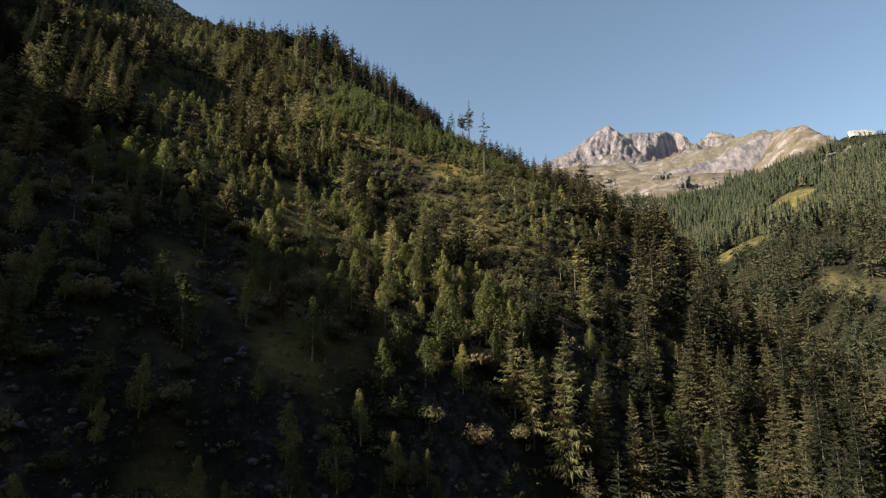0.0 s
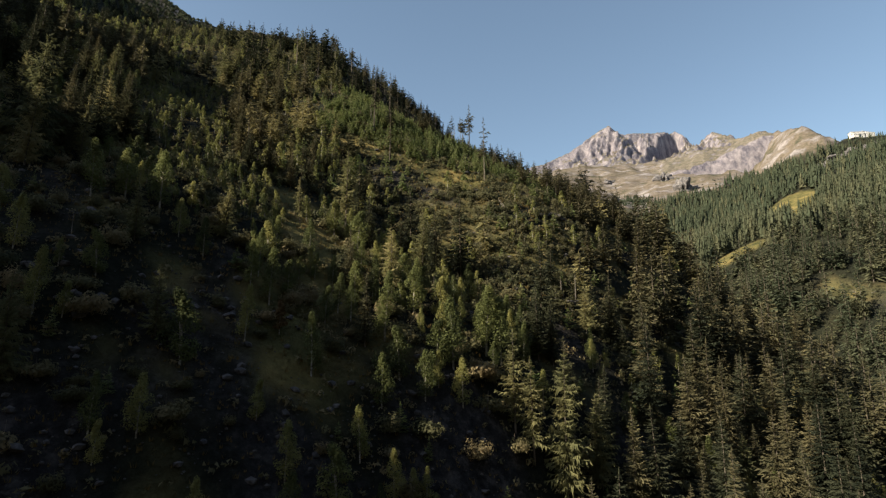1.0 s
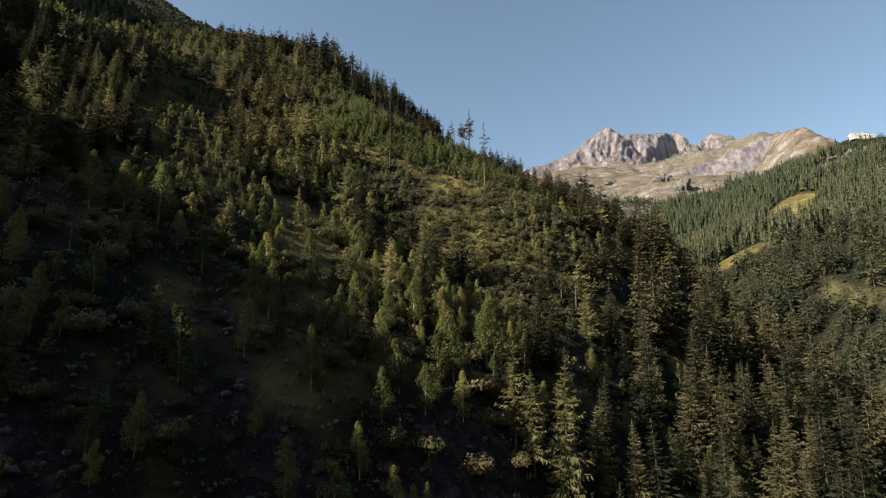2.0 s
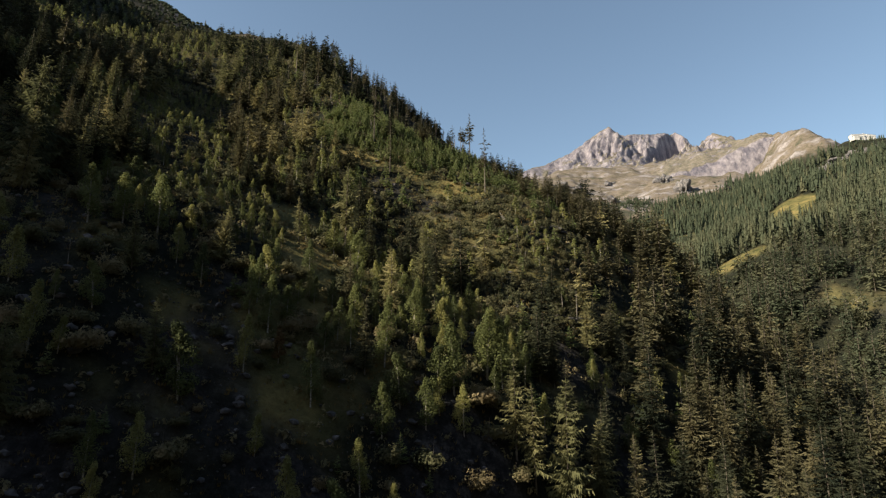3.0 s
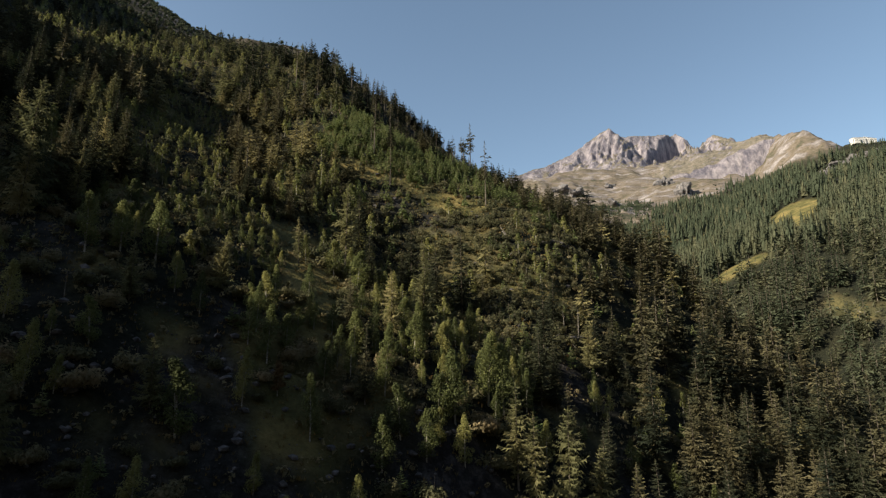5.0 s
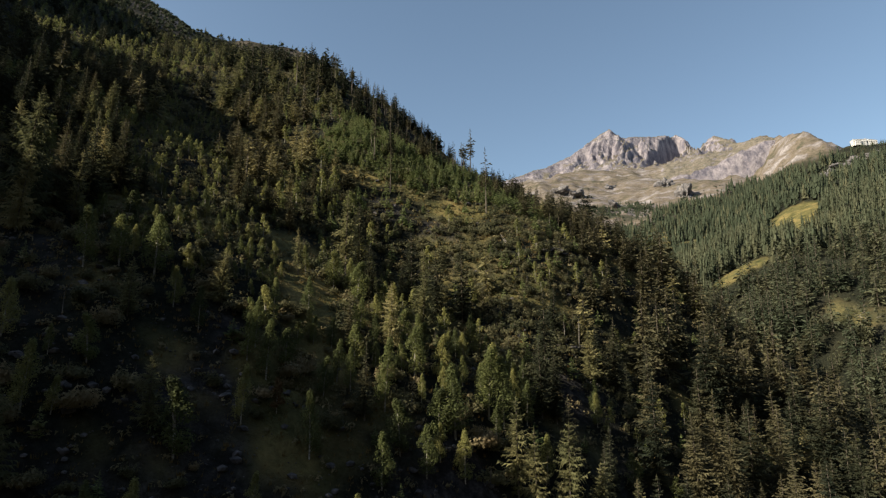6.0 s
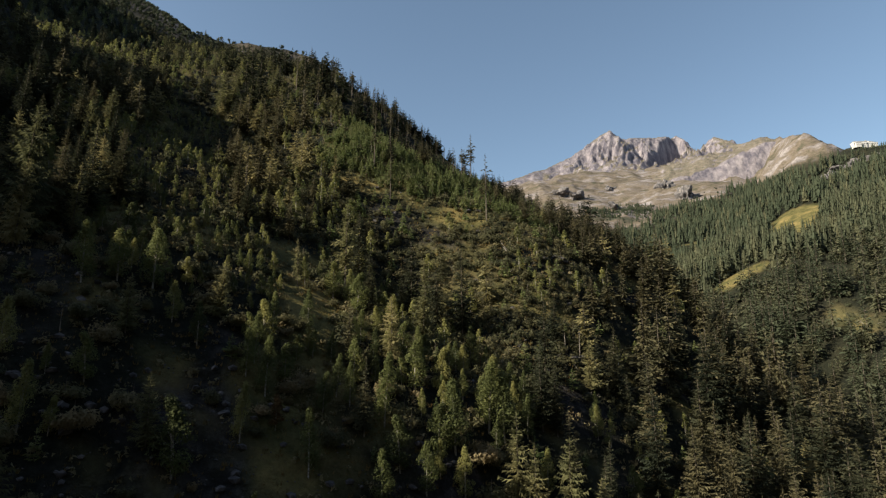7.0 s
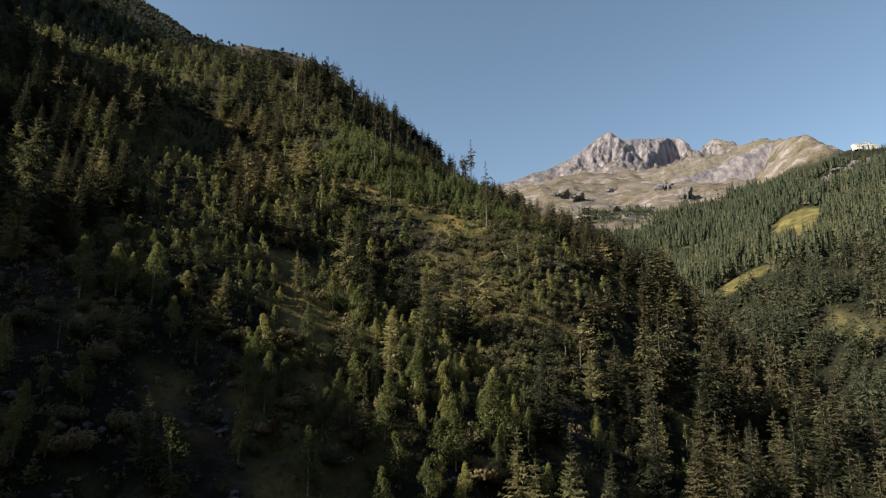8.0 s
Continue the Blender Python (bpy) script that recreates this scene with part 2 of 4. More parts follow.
def ground_material():
    m, nt, bsdf = material("mountain_ground")
    cover = nt.nodes.new("ShaderNodeVertexColor")
    cover.layer_name = "cover"
    sep = nt.nodes.new("ShaderNodeSeparateColor")
    nt.links.new(cover.outputs["Color"], sep.inputs[0])
    fine, broad = noise_at(nt, 0.9, 6, 0.7), noise_at(nt, 11, 5, 0.6)
    # soil kept near black: shade between the trees is put into its colour
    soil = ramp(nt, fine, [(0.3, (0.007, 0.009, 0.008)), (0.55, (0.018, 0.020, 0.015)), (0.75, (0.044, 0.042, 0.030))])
    grass = ramp(nt, broad, [(0.3, (0.040, 0.048, 0.021)), (0.5, (0.132, 0.120, 0.052)), (0.7, (0.236, 0.184, 0.080))])
    grass = mix(nt, 0.45, grass, ramp(nt, fine, [(0.3, (0.35, 0.35, 0.35)), (0.65, (1, 1, 1))]), "MULTIPLY")
    # rock darker than real stone: the scree corner's deep shade put into the colour
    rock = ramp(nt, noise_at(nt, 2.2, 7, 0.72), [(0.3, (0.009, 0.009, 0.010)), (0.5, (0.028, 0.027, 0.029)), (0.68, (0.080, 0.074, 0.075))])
    ribs = noise_at(nt, 30, 8, 0.72, (0.22, 1.0, 0.6))
    mean = nt.nodes.new("ShaderNodeMix")
    mean.inputs[0].default_value = 0.55
    nt.links.new(noise_at(nt, 30, 8, 0.72), mean.inputs[2])
    nt.links.new(ribs, mean.inputs[3])
    alp = ramp(nt, mean.outputs[0], [(0.37, (0.048, 0.055, 0.042)), (0.43, (0.088, 0.082, 0.062)), (0.49, (0.150, 0.123, 0.100)), (0.54, (0.160, 0.143, 0.138)), (0.60, (0.270, 0.248, 0.256))])
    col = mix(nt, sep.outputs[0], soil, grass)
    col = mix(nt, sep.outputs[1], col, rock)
    alp = mix(nt, 0.5, alp, ramp(nt, noise_at(nt, 7, 7, 0.75), [(0.36, (0.25, 0.25, 0.28)), (0.5, (0.9, 0.9, 0.9)), (0.64, (1, 1, 1))]), "MULTIPLY")
    col = mix(nt, sep.outputs[2], col, alp)
    nt.links.new(col, bsdf.inputs["Base Color"])
    bsdf.inputs["Roughness"].default_value = 0.95
    bsdf.inputs["Specular IOR Level"].default_value = 0.05
    coarse = node(nt, "ShaderNodeBump", Strength=0.7, Distance=4.0)
    nt.links.new(noise_at(nt, 13, 8, 0.72), coarse.inputs["Height"])
    grain = node(nt, "ShaderNodeBump", Strength=0.8, Distance=0.5)
    nt.links.new(fine, grain.inputs["Height"])
    nt.links.new(coarse.outputs[0], grain.inputs["Normal"])
    nt.links.new(grain.outputs[0], bsdf.inputs["Normal"])
    return m


def peak_material():
    m, nt, bsdf = material("limestone")
    big = noise_at(nt, 70, 8, 0.68)
    streak = noise_at(nt, 30, 8, 0.7, (1.6, 1.6, 0.5))
    # the violet cast is distance haze put into the rock colour
    col = ramp(nt, streak, [(0.38, (0.084, 0.079, 0.110)), (0.5, (0.190, 0.172, 0.204)), (0.62, (0.305, 0.275, 0.302))])
    geo = nt.nodes.new("ShaderNodeNewGeometry")
    up = nt.nodes.new("ShaderNodeSeparateXYZ")
    nt.links.new(geo.outputs["Normal"], up.inputs[0])
    flat = nt.nodes.new("ShaderNodeMath")
    flat.operation = "MULTIPLY_ADD"
    nt.links.new(big, flat.inputs[0])
    flat.inputs[1].default_value = 0.4
    nt.links.new(up.outputs[2], flat.inputs[2])
    grass = ramp(nt, noise_at(nt, 16, 6, 0.7), [(0.35, (0.075, 0.074, 0.056)), (0.5, (0.135, 0.116, 0.090)), (0.65, (0.215, 0.182, 0.150))])
    col = mix(nt, ramp(nt, flat.outputs[0], [(0.90, (0, 0, 0)), (1.14, (1, 1, 1))]), col, grass)
    nt.links.new(col, bsdf.inputs["Base Color"])
    bsdf.inputs["Roughness"].default_value = 0.95
    bump(nt, bsdf, noise_at(nt, 12, 9, 0.75, (1.3, 0.5, 0.9)), 1.0, 9.0)
    return m


def plain_rock(name="boulder_rock", size=1.1, pale=1.0):
    m, nt, bsdf = material(name)
    col = ramp(nt, noise_at(nt, size, 7, 0.7), [(0.3, (0.020 * pale, 0.019 * pale, 0.022 * pale)), (0.52, (0.050 * pale, 0.047 * pale, 0.050 * pale)), (0.7, (0.125 * pale, 0.115 * pale, 0.117 * pale))])
    nt.links.new(col, bsdf.inputs["Base Color"])
    bsdf.inputs["Roughness"].default_value = 0.92
    bump(nt, bsdf, noise_at(nt, 0.4, 6, 0.7), 0.7, 0.12)
    return m


GROUND, PEAK, ROCK = ground_material(), peak_material(), plain_rock(pale=1.3)


# ---- what grows where on the near hillside: a plan of stands ----
SCREE = [(-60, 83), (-50, 80), (-44, 91), (-36, 80), (-29, 89), (-23, 93), (-12, 97), (-4, 103), (3, 107), (-52, 66), (-40, 99), (-70, 96)]
LAWN = [(-38, 147), (-41, 158), (-34, 137)]
GULLY = [(-86, 166), (-80, 182), (-74, 146), (-67, 156), (-62, 172), (-57, 133), (-52, 148), (-61, 120), (-44, 124), (-95, 215), (-88, 198), (-105, 240), (-45, 138), (-50, 112)]
LARCHES = [(-136, 174), (-139, 199), (-144, 233), (-111, 144), (-107, 158), (-107, 176), (-97, 127), (-92, 138), (-84, 114), (-120, 215), (-143, 266), (-160, 300)]
CONIFERS = [(-125, 320), (-99, 270), (-83, 288), (-85, 240), (-72, 254), (-66, 225), (-64, 190), (-62, 280), (-150, 370), (-110, 350), (-180, 400), (-75, 345), (-100, 385)]
MIXED = [(-55, 196), (-43, 208), (-46, 170), (-38, 146), (-22, 180), (-20, 165), (-7, 177), (-30, 158), (44, 162), (6, 172)]
YOUNG = [(-52, 259), (-35, 270), (-9, 222), (8, 238), (-24, 218), (-2, 240), (-42, 240), (22, 236)]
LEDGE = [(-4, 217), (8, 221), (16, 227), (-31, 226), (-37, 229)]
SPUR = [(0, 198), (13, 200), (20, 190), (24, 206), (6, 188), (38, 204), (19, 177), (34, 186), (17, 165), (31, 174), (14, 152), (28, 162)]
BIRCHY = [(-17, 148), (-6, 158), (-15, 134), (-6, 146), (5, 156), (-13, 121), (-5, 130), (4, 142), (-12, 111), (-4, 117), (3, 126), (12, 140), (-24, 106)]
SPRUCY = [(50, 188), (46, 174), (42, 158), (36, 147), (62, 192), (75, 228), (88, 221), (56, 214), (24, 136), (33, 137), (46, 146), (22, 112), (60, 165), (85, 160), (110, 190), (38, 116), (60, 130), (90, 140), (120, 165)]
CREST = [(-20, 325), (0, 318), (20, 300), (45, 290), (70, 275), (90, 268), (-45, 355), (-70, 370), (-95, 400), (-55, 308), (-36, 292), (-46, 322), (-10, 266), (14, 258), (40, 240), (-25, 282)]
STANDS = []
for kind, spots in (("scree", SCREE), ("lawn", LAWN), ("gully", GULLY), ("larches", LARCHES), ("conifers", CONIFERS), ("mixed", MIXED), ("young", YOUNG), ("ledge", LEDGE), ("spur", SPUR), ("birches", BIRCHY), ("spruces", SPRUCY), ("crest", CREST)):
    STANDS += [(kind, x, y) for x, y in spots]
STAND_XY = np.array([(x, y) for _, x, y in STANDS], float)


def stand_at(x, y):
    wx, wy = x + 7 * fbm(np.array([x]), np.array([y]), 22, 2, 71)[0], y + 7 * fbm(np.array([x]), np.array([y]), 22, 2, 75)[0]
    return STANDS[int(np.argmin((STAND_XY[:, 0] - wx) ** 2 + (STAND_XY[:, 1] - wy) ** 2))][0]


def near_line(x, y, x0, y0, x1, y1):
    dx, dy = x1 - x0, y1 - y0
    k = np.clip(((x - x0) * dx + (y - y0) * dy) / (dx * dx + dy * dy), 0, 1)
    return np.hypot(x - x0 - k * dx, y - y0 - k * dy)


# mown strips in the opposite forest, and the felled clearing: start, end and half width
MEADOWS = [(368, 610, 346, 578, 23), (346, 578, 312, 524, 20), (303, 532, 272, 498, 9), (188, 398, 212, 411, 10), (288, 734, 318, 730, 9)]
FELLED = (205, 322, 220, 300, 9)


def meadow_at(x, y):
    """1 on a mown strip, 0 off it."""
    best = np.zeros(np.shape(x))
    for x0, y0, x1, y1, r in MEADOWS:
        d = near_line(x, y, x0, y0, x1, y1) + 3 * fbm(x, y, 15, 3, 81)
        best = np.maximum(best, 1 / (1 + np.exp(np.clip((d - r) / 1.2, -40, 40))))
    return best


def tree_line(x, y, z):
    """Above 0 where the opposite forest has given way to alpine grass."""
    return z - (355 + 0.45 * (x - 410)) + 26 * fbm(x, y, 90, 4, 85)


# ---- the ground: one sheet ----
def steps(*pieces):
    """Grid lines from pieces of (start, end, spacing)."""
    out = []
    for a, b, d in pieces:
        out += list(np.linspace(a, b, max(2, int(round((b - a) / d)) + 1))[:-1])
    return np.array(out + [pieces[-1][1]])


def grid_tris(nx, ny):
    i = (np.arange(ny - 1)[:, None] * nx + np.arange(nx - 1)[None, :]).ravel()
    return np.concatenate([np.stack([i, i + 1, i + nx + 1], 1), np.stack([i, i + nx + 1, i + nx], 1)])


gx = steps((-4500, -1200, 300), (-1200, -360, 60), (-360, -218, 8), (-218, -170, 3), (-170, 150, 2.5), (150, 420, 5), (420, 1000, 9), (1000, 1500, 50), (1500, 4500, 300))
gy = steps((-4500, -900, 300), (-900, -150, 50), (-150, -10, 10), (-10, 300, 2.5), (300, 460, 4), (460, 1300, 9), (1300, 1800, 14), (1800, 2600, 60), (2600, 4500, 300))
GX, GY = (a.ravel() for a in np.meshgrid(gx, gy))
GZ = land_z(GX, GY)
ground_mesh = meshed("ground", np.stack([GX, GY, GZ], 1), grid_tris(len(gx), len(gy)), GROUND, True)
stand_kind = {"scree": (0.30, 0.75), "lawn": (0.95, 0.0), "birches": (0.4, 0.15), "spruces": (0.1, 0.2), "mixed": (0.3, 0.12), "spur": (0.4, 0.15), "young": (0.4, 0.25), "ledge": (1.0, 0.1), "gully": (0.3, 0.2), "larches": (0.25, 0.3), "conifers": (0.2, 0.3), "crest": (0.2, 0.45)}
d2 = (GX[:, None] - STAND_XY[:, 0]) ** 2 + (GY[:, None] - STAND_XY[:, 1]) ** 2
weight = np.exp(-(d2 - d2.min(1)[:, None]) / 60)
weight /= weight.sum(1)[:, None]
pref = np.array([stand_kind[k] for k, _, _ in STANDS])
grassy, rocky = weight @ pref[:, 0], weight @ pref[:, 1]
patchy = fbm(GX, GY, 14, 4, 91)
grassy = np.clip((grassy - 0.5 + 1.1 * patchy) * 3 + 0.5, 0, 1)
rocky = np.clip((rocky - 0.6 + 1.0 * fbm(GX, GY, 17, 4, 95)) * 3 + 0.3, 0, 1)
opposite = (GX > 0.22 * GY + 60) & (GY > 230)
mead = meadow_at(GX, GY) * opposite
felled = np.exp(-(near_line(GX, GY, *FELLED[:4]) / FELLED[4]) ** 4)
alpine = np.clip(tree_line(GX, GY, GZ) / 25, 0, 1) * (GY > 600)
dome_top = np.clip((GY - 470) / 40, 0, 1) * (GX < 60) * np.clip((GZ - 330) / 40, 0, 1)
far_off = (GY > 330) | (np.abs(GX) > 200) | (GX > 118)
grassy = np.where(far_off, np.maximum(np.maximum(mead, felled * np.clip(0.45 + 1.2 * patchy, 0, 1)), 0.12 * np.clip(patchy + 0.3, 0, 1)), grassy)
rocky = np.where(far_off, np.clip(dome_top * (0.15 + 1.5 * fbm(GX, GY, 30, 4, 97)), 0, 1), rocky)
layer = ground_mesh.color_attributes.new("cover", "FLOAT_COLOR", "POINT")
layer.data.foreach_set("color", np.stack([grassy, rocky, np.maximum(np.maximum(alpine, 0.75 * dome_top * np.clip(0.45 + 1.3 * fbm(GX, GY, 26, 4, 99), 0, 1)), 0.12 * felled), np.ones_like(GX)], 1).astype(np.float32).ravel())
tagged(new("ground", ground_mesh), "steep mountain ground of dry grass, soil and grey scree", "hillside", kind="structure")

# ---- the bare peak and the ridges behind ----
PEAK_RIDGE = [(60, 1560, 600), (193, 1660, 662), (257, 1700, 700), (300, 1740, 726), (345, 1780, 758), (384, 1800, 786), (469, 1840, 854), (513, 1860, 893), (545, 1865, 912), (573, 1875, 895), (596, 1890, 894), (705, 1930, 914), (811, 1976, 941), (830, 1980, 922)]
REAR_RIDGE = [(830, 1980, 915), (810, 1880, 862), (825, 1850, 845), (835, 1760, 838), (829, 1690, 782), (827, 1620, 752), (824, 1480, 714), (832, 1420, 676), (814, 1330, 640)]
BUTTRESS = [(545, 1865, 905), (520, 1770, 800), (500, 1690, 715)], [(648, 1865, 886), (642, 1820, 852), (634, 1770, 780), (626, 1720, 716)], [(600, 1890, 885), (585, 1800, 790), (570, 1740, 724)], [(440, 1825, 828), (410, 1730, 716)]


def peak_z(x, y):
    wx, wy = x + 9 * fbm(x, y, 40, 4, 101), y + 9 * fbm(x, y, 40, 4, 105)
    away = np.full(np.shape(x), 1e4)
    for line in (PEAK_RIDGE, REAR_RIDGE):
        for (x0, y0, _), (x1, y1, _) in zip(line, line[1:]):
            away = np.minimum(away, near_line(x, y, x0, y0, x1, y1))
    foot = np.clip(away / 55, 0.05, 1)
    z = along_ridge(wx, wy, PEAK_RIDGE, 0.95)
    z = np.maximum(z, along_ridge(wx, wy, REAR_RIDGE, 0.58))
    side, along = 0.757 * (wx - 654) - 0.653 * (wy - 1826), 0.653 * (wx - 654) + 0.757 * (wy - 1826)
    inside = np.clip((along + 12) / 12, 0, 1) * np.clip((205 - along) / 18, 0, 1)
    for line in BUTTRESS:
        z = np.maximum(z, along_ridge(wx, wy, line, 1.6))
    z = z - 135 * inside * np.clip(side / 14, 0, 1) * np.clip(away / 14, 0, 1) * np.clip((165 - side) / 85, 0, 1)
    u, v = 0.5 * wx + 0.866 * wy, 0.866 * wx - 0.5 * wy   # along and across the slanting ribs
    ribs = 46 * (fbm(u / 5, v, 40, 4, 117, 0.6, True) - 0.45) + 18 * (fbm(u / 6, v, 15, 3, 119, 0.6, True) - 0.45)
    rough = foot * np.clip((z - 660) / 130, 0.12, 1)
    return z + rough * (26 * (fbm(x, y, 110, 5, 111, 0.55, True) - 0.6) + 8 * (fbm(x, y, 24, 4, 115, 0.6, True) - 0.6) + ribs)


px_, py_ = steps((40, 1000, 4.5), (1000, 1150, 10)), steps((1230, 1990, 4.5), (1990, 2080, 10))
PX, PY = (a.ravel() for a in np.meshgrid(px_, py_))
PZ = np.maximum(peak_z(PX, PY) - 300 * np.clip((1400 - PY) / 130, 0, 1) ** 1.5, -60)
tagged(new("mountain_peak", meshed("mountain_peak", np.stack([PX, PY, PZ], 1), grid_tris(len(px_), len(py_)), PEAK, True)), "bare sunlit limestone peak above alpine pasture", "mountain", kind="structure")


# ---- plants: shapes ----
class Shape:
    """Triangles gathered for one part."""

    def __init__(self):
        self.v, self.f = [], []

    def tri(self, a, b, c):
        n = len(self.v)
        self.v += [a, b, c]
        self.f.append((n, n + 1, n + 2))

    def quad(self, a, b, c, d):
        n = len(self.v)
        self.v += [a, b, c, d]
        self.f += [(n, n + 1, n + 2), (n, n + 2, n + 3)]

    def tube(self, points, radii, sides=6):
        n = len(self.v)
        for (x, y, z), r in zip(points, radii):
            for k in range(sides):
                a = 2 * math.pi * k / sides
                self.v.append((x + r * math.cos(a), y + r * math.sin(a), z))
        for j in range(len(points) - 1):
            for k in range(sides):
                a, b = n + j * sides + k, n + j * sides + (k + 1) % sides
                self.f += [(a, b, b + sides), (a, b + sides, a + sides)]

    def mesh(self, name, mat):
        return meshed(name, self.v, self.f, mat)

    def arrays(self):
        return np.array(self.v, float), np.array(self.f, int)


def frond(s, rng, base, az, length, droop, width, twigs, hang):
    """One drooping conifer branch: a spine with side twigs that sweep forward and hang, and a ragged tip."""
    cx, cy = math.cos(az), math.sin(az)
    lift = rng.uniform(0.15, 0.4)

    def spine(u):
        return (base[0] + cx * length * u, base[1] + cy * length * u, base[2] - droop * length * u ** 1.2 + lift * length * u ** 3)
    for j in range(twigs):
        u0, u1 = j / twigs, (j + 1) / twigs
        a, b = spine(u0), spine(u1)
        for side in (-1, 1):
            w = width * (1.1 - 0.6 * u0) * rng.uniform(0.5, 1.35)
            out, on = w * rng.uniform(0.5, 1.0), w * rng.uniform(0.4, 1.0)
            s.tri(a, b, (b[0] - cy * side * out + cx * on, b[1] + cx * side * out + cy * on, b[2] - hang * w * rng.uniform(0.3, 1.5)))
    e, w = spine(1.0), 0.4 * width
    k = spine(1.0 - 0.5 / twigs)
    s.tri((k[0] - cy * w, k[1] + cx * w, k[2] - 0.3 * w), (k[0] + cy * w, k[1] - cx * w, k[2] - 0.3 * w), (e[0] + cx * w, e[1] + cy * w, e[2] + 0.2 * w))


def conifer(rng, h, bare, spread, whorls, per, twigs, droop=0.35, hang=0.6, rag=0.25, power=0.85, sides=6, broad=0.34, inner=0.35):
    """Trunk and crown of a conifer h high, bare to that share of its height. inner: share of short branches that fill the crown."""
    trunk, crown = Shape(), Shape()
    lean = (rng.uniform(-0.015, 0.015) * h, rng.uniform(-0.015, 0.015) * h)
    r0 = 0.0075 * h + 0.035
    at = lambda u: (lean[0] * u * u, lean[1] * u * u, h * u)
    trunk.tube([at(u) for u in (0, 0.03, 0.3, 0.6, 0.85, 0.985)], [r0 * 1.4, r0, r0 * 0.8, r0 * 0.52, r0 * 0.25, 0.02], sides)
    trunk.v = [(x, y, z - 0.6 if z < 0.01 else z) for x, y, z in trunk.v]
    lopsided, side = rng.uniform(0.0, 0.22), rng.uniform(0, 6.28)
    for k in range(whorls):
        u = ((k + rng.uniform(0.1, 0.9)) / whorls) ** 0.95
        z = bare + (0.985 - bare) * u
        reach = spread * ((1 - u) ** power * 0.95 + 0.05) * (0.72 + 0.28 * min(1, u * 6)) * rng.uniform(0.85, 1.12)
        n = max(3, int(round(per * (0.65 + 0.35 * (1 - u)) * rng.uniform(0.8, 1.2))))
        a0 = rng.uniform(0, 6.28)
        for j in range(n):
            if rng.random() < 0.07:
                continue
            az = a0 + 6.283 * j / n + rng.uniform(-0.3, 0.3)
            ln = reach * rng.uniform(1 - rag, 1 + rag) * (1 + lopsided * math.cos(az - side))
            if rng.random() < inner:
                ln *= 0.55
            b = at(z)
            frond(crown, rng, (b[0], b[1], b[2] + rng.uniform(-0.5, 0.5) * h / whorls), az, ln, droop * rng.uniform(0.5, 1.4) * (0.2 + 0.8 * (1 - u)), broad * ln + 0.12, twigs, hang)
    t = at(0.985)
    for j in range(3):
        a = 2.1 * j
        crown.tri((t[0] + 0.14 * math.cos(a), t[1] + 0.14 * math.sin(a), t[2] - 0.7), (t[0] + 0.14 * math.cos(a + 2), t[1] + 0.14 * math.sin(a + 2), t[2] - 0.7), (t[0], t[1], h * 1.005))
    return trunk, crown


def far_conifer(rng, h, spread, whorls, per, blunt=0.9):
    """A far conifer: a ragged solid cone fringed with drooping branches."""
    trunk, crown = conifer(rng, h, 0.03, spread, whorls, per, 1, 0.5, 0.75, 0.2, blunt, 3, 0.42, 0.1)
    rings, sides, n0 = 5, 5, len(crown.v)
    for i in range(rings):
        u = i / (rings - 1)
        for j in range(sides):
            a = 6.283 * (j + 0.5 * i + rng.uniform(-0.3, 0.3)) / sides
            r = 0.72 * spread * ((1 - u) ** blunt + 0.02) * rng.uniform(0.7, 1.2)
            crown.v.append((r * math.cos(a), r * math.sin(a), h * (0.05 + 0.9 * u) + rng.uniform(-0.03, 0.03) * h * (1 - u)))
    for i in range(rings - 1):
        for j in range(sides):
            p, q = n0 + i * sides + j, n0 + i * sides + (j + 1) % sides
            crown.f += [(p, q, q + sides), (p, q + sides, p + sides)]
    return trunk, crown


def leaf_cloud(s, rng, cx, cy, cz, rx, rz, count, size):
    for _ in range(count):
        while True:
            x, y, z = rng.uniform(-1, 1), rng.uniform(-1, 1), rng.uniform(-1, 1)
            d = x * x + y * y + z * z
            if 0.15 < d < 1:
                break
        p = Vector((cx + x * rx, cy + y * rx, cz + z * rz))
        n = Vector((x + rng.uniform(-0.5, 0.5), y + rng.uniform(-0.5, 0.5), z + rng.uniform(-0.2, 0.7))).normalized()
        t = n.orthogonal().normalized()
        t.rotate(Matrix.Rotation(rng.uniform(0, 6.28), 3, n))
        b = n.cross(t)
        k = size * rng.uniform(0.6, 1.4)
        s.tri(p - t * k, p + b * k - n * 0.3 * k, p + t * k)


